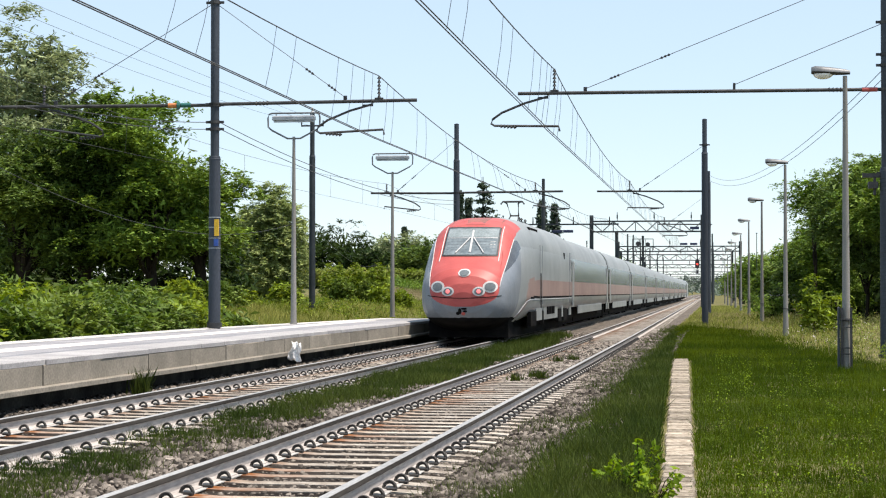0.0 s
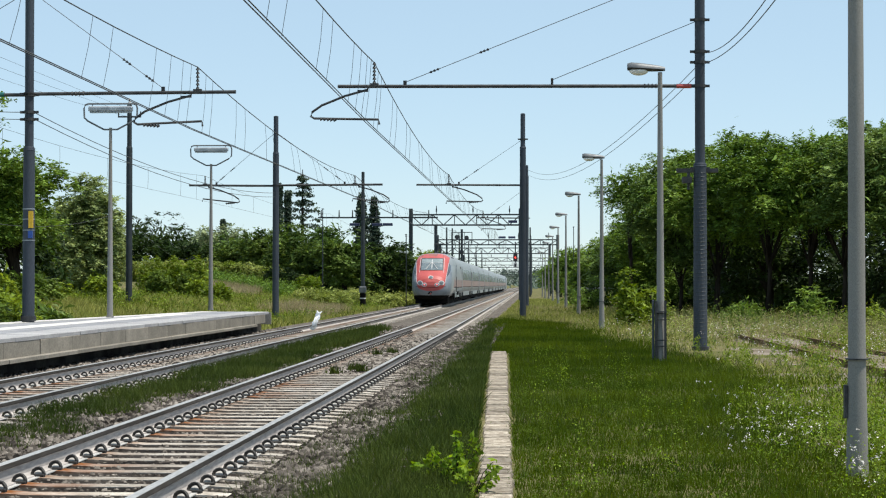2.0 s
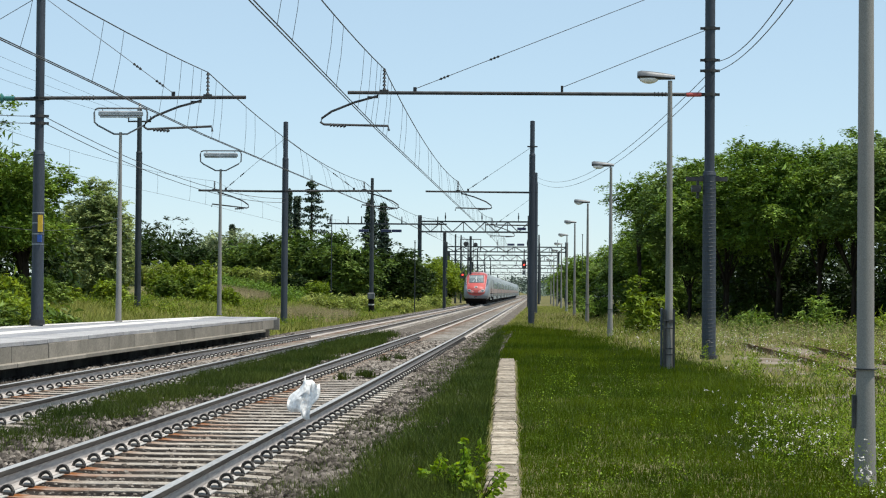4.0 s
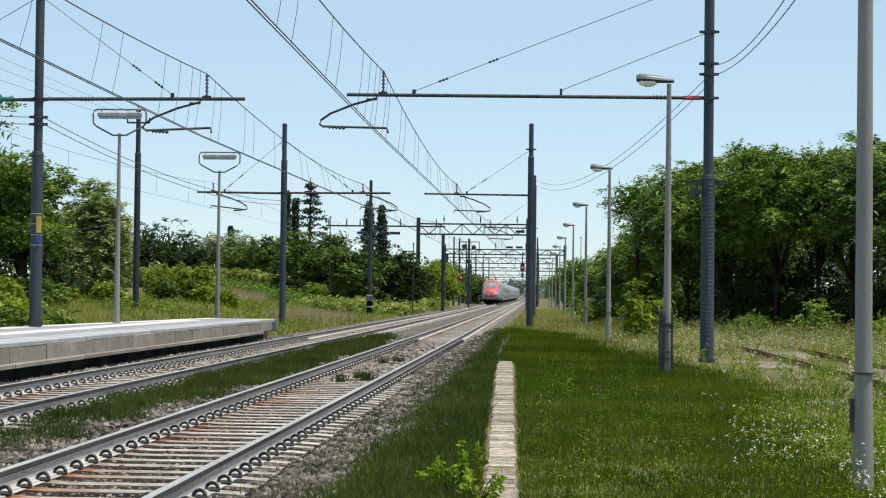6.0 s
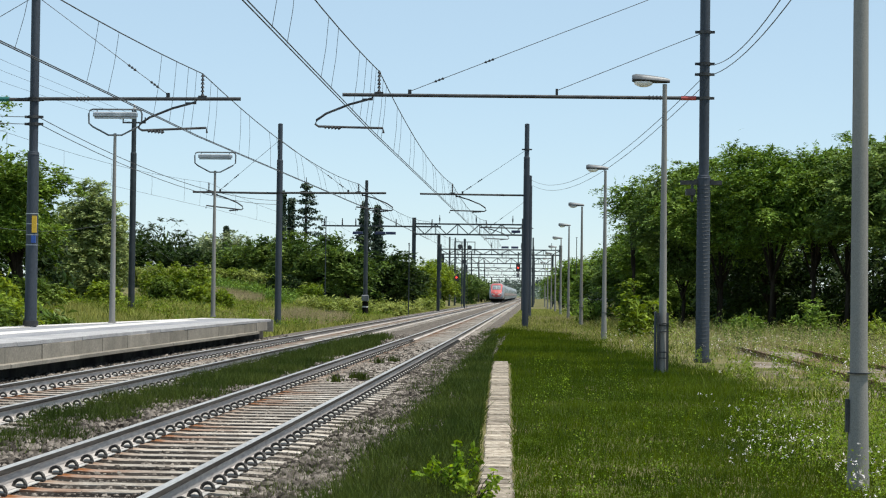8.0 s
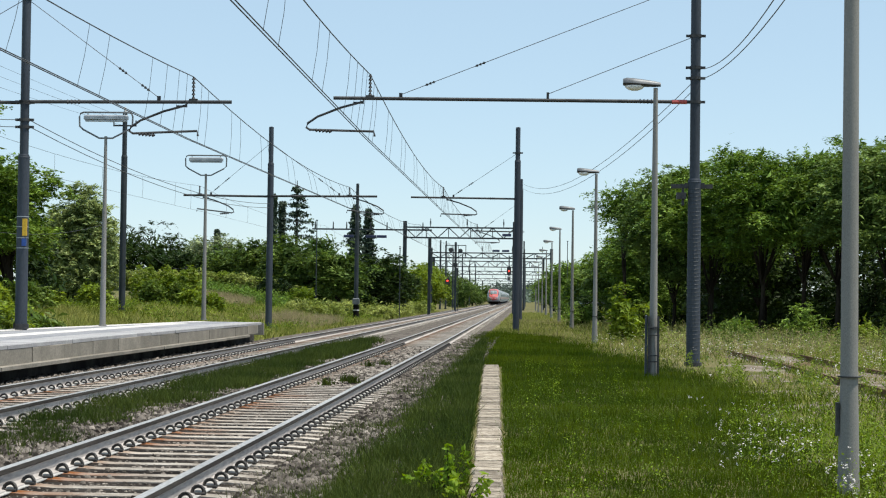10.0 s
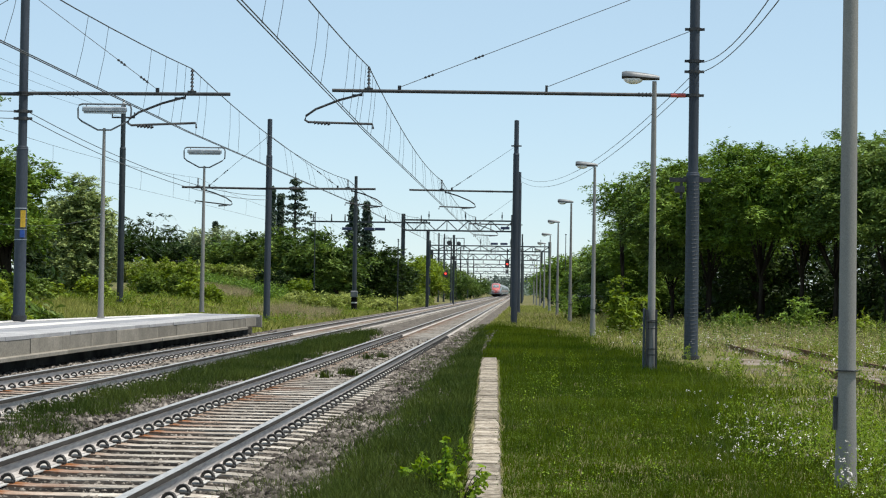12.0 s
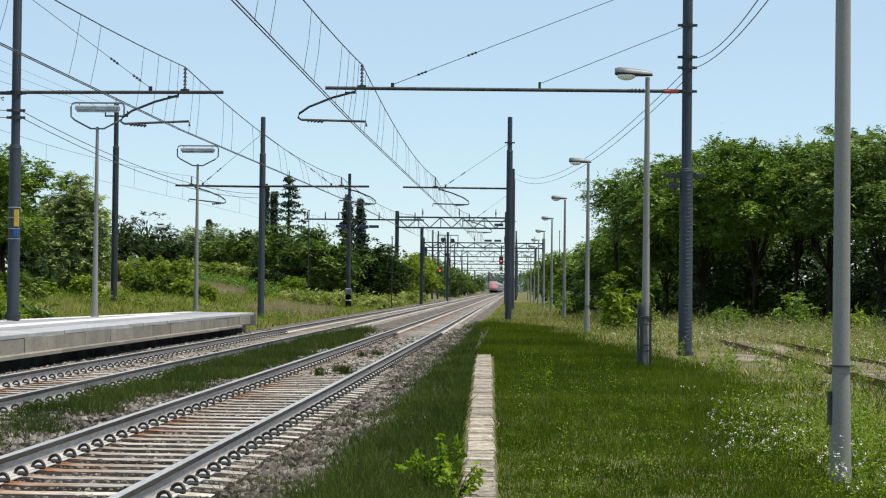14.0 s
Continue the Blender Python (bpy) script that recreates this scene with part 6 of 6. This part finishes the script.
def stalk_weeds(n, x0, x1, y0, y1, h, size, material, label, seed):
    """Single upright weeds: a row of small leaves up a stalk."""
    q = np.random.default_rng(seed)
    p = np.stack([q.uniform(x0, x1, n), q.uniform(y0, y1, n)], 1)
    p = p[p[:, 0] > meadow_edge(p[:, 1]) - 0.5]
    top = h * q.uniform(0.5, 1.25, len(p))
    k = np.linspace(0.1, 1, 12)
    c = np.stack([np.repeat(p[:, 0], 12), np.repeat(p[:, 1], 12), np.repeat(ground_z(p[:, 0], p[:, 1]), 12) + (top[:, None] * k).ravel()], 1)
    tagged(new("upright_weeds", raw_mesh("upright_weeds", leaves(q, c, size * 0.8, 7, size)[:, :3], 3, material)), label, "weeds", kind="stuff")


stalk_weeds(90, 2.0, 3.9, 12.6, 22, 0.5, 0.03, LEAF_LIME, "upright green weeds round the post", 71)
stalk_weeds(70, 3.4, 8, 28, 46, 0.5, 0.045, LEAF_LIME, "upright green weeds along the siding", 72)
stalk_weeds(90, 5, 14, 52, 66, 0.9, 0.06, LEAF_BUSH, "tall green weeds in front of the wood", 73)
bank = patch(120000, -24, -9.6, 63, 210, 1.2)
bh = 0.10 + 0.26 * mottle(bank[:, 0], bank[:, 1], 1.2, 12)
blades("bank_grass", "light green bank grass", GRASSY, bank, bh, 0.045, 5, 1.0, simple=True)
bank3 = patch(14000, -24, -9.6, 63, 150, 1.2, lambda x, y: mottle(x, y, 1.8, 13) > 0.5)
blades("bank_grass", "greener tufts of bank grass", GRASS, bank3, 0.34, 0.05, 45, 1.0, simple=True)
bank2 = patch(30000, -22, -12.3, 30, 66, 1.2)
blades("bank_grass", "light green bank grass behind the platform", GRASSY, bank2, 0.30, 0.04, 6, 0.9, simple=True)
everywhere = lambda x, y: x < 99
weed_clumps(2600, -22, -9.9, 66, 135, LEAF_LIME, "leafy green weeds on the bank", 0.09, 0.3, 65, everywhere, 0.5, 14)
weed_clumps(1300, -22, -9.9, 70, 135, LEAF_BUSH, "darker leafy weeds on the bank", 0.09, 0.34, 66, everywhere, 0.58, 14)
weed_clumps(700, -22.5, -15, 112, 122, LEAF_MID, "rows of broad green crop leaves", 0.16, 0.6, 67, everywhere, 0.3, 12)
tall = patch(2600, 4.0, 17, 52, 67, 1.0)
tc = np.stack([tall[:, 0], tall[:, 1], ground_z(tall[:, 0], tall[:, 1]) + R.uniform(0.05, 0.6, len(tall)) * (0.6 + 0.5 * np.sin(tall[:, 0] * 2.1 + tall[:, 1]))], 1)
for m, k, l in ((LEAF_BRAMBLE, 0, "tall yellow-green weeds in front of the wood"), (STRAW, 1, "tall tan seeding weeds in front of the wood")):
    tagged(new("tall_weeds", raw_mesh("tall_weeds", leaves(np.random.default_rng(21 + k), tc[2::3] if k else np.concatenate([tc[::3], tc[1::3]]), (0.16, 0.16, 0.12), 14, 0.055)[:, :3], 3, m)), l, "weeds", kind="stuff")
tall = patch(1500, 4.6, 17, 52, 66, 1.0)
blades("tall_weeds", "tall dry seed stalks in front of the wood", STRAW, tall, 0.7, 0.02, 22, 0.7, simple=True)
tall = patch(5000, 3.0, 12, 66, 110, 1.0)
blades("tall_weeds", "tall weeds at the foot of the wood", GRASSY, tall, 0.5, 0.05, 23, 0.9, simple=True)
tan = np.concatenate([patch(9000, -13.4, -10.0, 88, 106, 1.0, lambda x, y: mottle(x, y, 0.9, 14) > 0.4), patch(8000, -19.4, -16.4, 104, 112, 1.0)])
blades("dry_grass", "tall pale dry grass", STRAW, tan, 0.55, 0.03, 7, 0.9, simple=True)
strip = patch(100000, -6.3, -4.75, 11, 70, 1.7, lambda x, y: chance(x) < np.clip(2.4 * (mottle(x, y, 1.1, 15) * 0.55 + mottle(x, y, 0.3, 16) * 0.45 - np.clip(np.abs(x + 5.7) - 0.2, 0, 9) * 0.62 + np.interp(y, (11, 22, 30, 56, 66, 75), (-0.2, -0.2, 0.08, 0.16, -0.3, -0.6))), 0, 1))
blades("verge_grass", "tufts of dark grass between the tracks", VERGE, strip, (0.10 + 0.0016 * strip[:, 1]) * (0.4 + 1.0 * mottle(strip[:, 0], strip[:, 1], 0.3, 16)), 0.006 + 0.0004 * strip[:, 1], 8, 1.1, zlift=0.12, simple=True)
edge = patch(125000, -2.35, -0.45, 11, 90, 1.8, lambda x, y: (x < trough_x(y) - 0.2) & (chance(x) < np.clip(1.9 * (mottle(x, y, 0.9, 17) * 0.6 + mottle(x, y, 0.28, 18) * 0.5 + (x + 1.55) * 0.6 + np.interp(y, (11, 17, 24, 40), (0.16, 0.1, -0.12, -0.06))), 0, 1)))
blades("verge_grass", "grass creeping over the ballast shoulder", VERGE, edge, 0.15 * (0.45 + 0.9 * mottle(edge[:, 0], edge[:, 1], 0.28, 18)), 0.007 + 0.0004 * edge[:, 1], 9, 1.0, zlift=0.05, simple=True)

def crib(x, y):
    """True off the sleepers: between them, or past their ends."""
    d = np.minimum(np.abs(x - NEAR), np.abs(x - FAR))
    on = np.abs((y - 8.0 + PITCH / 2) % PITCH - PITCH / 2) < 0.135
    return (d > 1.17) | ~on


bed = np.concatenate([patch(24000, -6.2, -4.3, 11, 72, 1.8), patch(24000, -2.6, -1.05, 11, 72, 1.9), patch(9000, -4.6, -2.2, 11, 34, 1.5), patch(6000, -4.6, -2.2, 32, 60, 1.2), patch(8000, -9.0, -7.9, 22, 66, 1.3), patch(5000, -8.2, -6.0, 20, 52, 1.3)])
bed = bed[crib(bed[:, 0], bed[:, 1])]
d = np.minimum(np.abs(bed[:, 0] - NEAR), np.abs(bed[:, 0] - FAR))
lift = np.where(d > 1.2, 0.025, np.where(bed[:, 1] < 33, 0.03, 0.04)) + np.where(bed[:, 0] < -8.4, 0.07, 0.0) + np.clip((bed[:, 0] + 1.75) * 0.16, 0, 0.1)
stones("loose_ballast", "grey-brown crushed stones between the rails", bed, 0.125 + lift + R.uniform(-0.012, 0.028, len(bed)) * np.where(d < 1.2, 0.4, 1), np.where((d < 1.2) & (bed[:, 1] < 33), 0.026, 0.036) + 0.01 * (bed[:, 1] > 35), 12)

def gravel_patches():
    """Bare pale gravel round the siding, in ragged islands."""
    q = random.Random(12)
    for x, y, rx, ry in ((4.8, 39, 0.8, 1.8), (5.3, 31.5, 1.6, 2.8), (6.5, 36, 1.3, 3.2), (6.1, 43, 1.4, 4.0), (6.7, 51, 1.4, 5.0), (7.7, 41, 1.0, 4.0), (4.5, 27.5, 0.7, 1.6), (6.9, 29, 1.0, 3.0)):
        n, g = 26, Geo()
        out = [1 + 0.28 * math.sin(3 * a + x) + q.uniform(-0.2, 0.2) for a in np.linspace(0, 6.2832, n, endpoint=False)]
        rim = [(x + rx * k * math.cos(6.2832 * i / n), y + ry * k * math.sin(6.2832 * i / n)) for i, k in enumerate(out)]
        mid = [((a + x) / 2, (b + y) / 2) for a, b in rim]
        z = lambda p, up: (p[0], p[1], float(ground_z(p[0], p[1])) + up)
        g.v = [z(p, -0.01) for p in rim] + [z(p, 0.02) for p in mid] + [z((x, y), 0.024)]
        g.f = [(i, (i + 1) % n, n + (i + 1) % n, n + i) for i in range(n)] + [(n + i, n + (i + 1) % n, 2 * n) for i in range(n)]
        tagged(part("gravel_patch", g, GRAVEL, smooth=True), "pale bare gravel round the disused siding", "gravel", kind="structure")


gravel_patches()

# flowering weeds by the post
fl = np.concatenate([patch(170, 1.5, 2.6, 15.2, 17.8, 1.0, lambda x, y: mottle(x, y, 0.35, 20) > 0.5), patch(110, 2.2, 3.2, 12.4, 15.0, 1.0, lambda x, y: mottle(x, y, 0.35, 20) > 0.4), patch(60, 1.9, 3.6, 17, 24, 1.0)])
v = leaves(np.random.default_rng(5), np.stack([fl[:, 0], fl[:, 1], ground_z(fl[:, 0], fl[:, 1]) + R.uniform(0.22, 0.42, len(fl))], 1), 0.008, 6, 0.0125, flat=1.2)
tagged(new("white_flowers", raw_mesh("white_flowers", v, 4, PETAL)), "small white wild flowers in the grass", "flowers", kind="stuff")
fl = patch(1100, 2.2, 9.0, 33, 66, 1.1, lambda x, y: waste(x, y) & (mottle(x, y, 1.2, 19) > 0.5))
v = leaves(np.random.default_rng(15), np.stack([fl[:, 0], fl[:, 1], ground_z(fl[:, 0], fl[:, 1]) + R.uniform(0.15, 0.5, len(fl))], 1), 0.03, 4, 0.026, flat=1.2)
tagged(new("white_flowers", raw_mesh("white_flowers", v, 4, PETAL)), "white wild flowers on the waste ground", "flowers", kind="stuff")
wd = np.concatenate([patch(46, -0.1, 1.8, 12.5, 40, 1.2), patch(120, 1.9, 4.2, 12.4, 21, 1.2)])
c = np.stack([np.repeat(wd[:, 0], 6), np.repeat(wd[:, 1], 6), np.repeat(ground_z(wd[:, 0], wd[:, 1]), 6) + np.tile(np.linspace(0.05, 0.32, 6), len(wd))], 1)
v = leaves(np.random.default_rng(6), c, (0.05, 0.05, 0.05), 7, 0.017)
tagged(new("leafy_weeds", raw_mesh("leafy_weeds", v, 4, WEED)), "bright green leafy weeds", "weeds", kind="stuff")


def sapling(x, y, h, seed, stems=9):
    q = random.Random(seed)
    t = thing("weed_bush", pose(x, y, float(ground_z(x, y))), "bright green leafy weed beside the trough", "weed")
    cs = []
    for k in range(stems):
        a, l = q.uniform(0, 6.28), q.uniform(0.04, 0.2)
        tip = Vector((math.cos(a) * l, math.sin(a) * l, h * q.uniform(0.5, 1.0)))
        part("stem", Geo().tube([(0, 0, 0), tip * 0.5 + Vector((0, 0, 0.05)), tip], 0.005, 5, 0.002), BARK, t)
        cs += [tip * w for w in (0.35, 0.5, 0.62, 0.74, 0.85, 0.94, 1.0)]
    o = new("foliage", raw_mesh("foliage", leaves(np.random.default_rng(seed), np.array(cs), 0.02, 4, 0.045), 4, WEED))
    o.parent = t


sapling(-0.58, 14.2, 0.46, 1, 12)
sapling(-0.45, 13.7, 0.3, 2, 7)
sapling(-0.82, 14.6, 0.3, 3, 5)
for i, (x, y) in enumerate([(-3.55, 33.2), (-3.15, 34.0), (-3.35, 34.8), (-3.6, 42.5), (-3.3, 43.4)]):
    p = np.array([[x, y]]) + np.random.default_rng(i).normal(0, 0.07, (70, 2))
    blades("weed_tuft", "dark dry weed tuft between the rails", VERGE, p, 0.15, 0.02, 30 + i, 0.8, 0.15)


tuft = np.array([[-8.5, 26.9]]) + np.random.default_rng(50).normal(0, 0.07, (160, 2))
blades("weed_tuft", "pale grass tuft growing at the platform foot", VERGE, tuft, 0.42, 0.014, 60, 0.5, 0.15)


def loose_sheet():
    """A crumpled white plastic sheet blown about by the train's wake."""
    g = Geo()
    n = 9
    q = random.Random(4)
    for j in range(n):
        for i in range(n):
            u, w = i / (n - 1) - 0.5, j / (n - 1) - 0.5
            g.v.append((u * 0.2 * (1.15 - w * 0.5) + 0.02 * math.sin(w * 8), 0.05 * math.sin(u * 8 + w * 5) + q.uniform(-0.012, 0.012), w * 0.37 + 0.02 * math.cos(u * 11)))
    g.f = [(j * n + i, j * n + i + 1, (j + 1) * n + i + 1, (j + 1) * n + i) for j in range(n - 1) for i in range(n - 1)]
    ob = part("plastic_sheet", g, SHEET, smooth=True)
    ob.modifiers.new("thickness", "SOLIDIFY").thickness = 0.004
    return tagged(ob, "crumpled white plastic sheet blown in the wind", "plastic sheet")


the_sheet = loose_sheet()


def tumble(t, x, y, z, k):
    return (t, pose(x, y, z, 25 * math.sin(k * 1.7) + (55 if 2.3 < t < 3.5 else 0), 28 * math.sin(k * 1.1 + 0.4), 40 * k))


SHEET_PATH = [tumble(t, x, y, z, k * 0.9) for k, (t, x, y, z) in enumerate((
    (0.0, -8.45, 37, 0.55), (0.1, -8.44, 40, 0.87), (0.2, -8.23, 43, 1.97), (0.3, -7.86, 44, 2.66), (0.4, -7.95, 45, 3.54), (0.5, -8.1, 45.4, 4.9), (0.7, -8.3, 46, 7.8), (0.95, -8.3, 46, 9.9), (1.15, -7.7, 45, 7.6), (1.3, -7.3, 44.4, 4.4),
    (1.4, -7.02, 44, 2.36), (1.6, -6.22, 42.5, 1.75), (1.8, -5.46, 41, 1.33), (2.0, -4.57, 39, 1.02), (2.2, -4.14, 37, 0.74), (2.4, -4.0, 35.6, 0.66), (2.6, -3.94, 34.5, 0.6),
    (2.8, -3.72, 33, 0.56), (3.0, -3.4, 31, 0.47), (3.2, -3.1, 29, 0.44), (3.8, -2.6, 22, 0.6), (4.4, -2.1, 14, 0.7), (4.9, -1.6, 9.5, 0.5), (5.2, -1.4, 8.0, 0.42), (14.0, -1.3, 7.9, 0.40)))]


def motions():
    walk(the_train, [(t, pose(FAR + 0.04 + bend(52.0 + 39.2 * t), 52.0 + 39.2 * t, RAIL_TOP, 0, 0, 0.149 if t > 1 else 0.149 * t)) for t in (0.0, 1.0, 3.5, 7.0, 10.5, 14.0)])
    walk(the_sheet, SHEET_PATH)


motions()
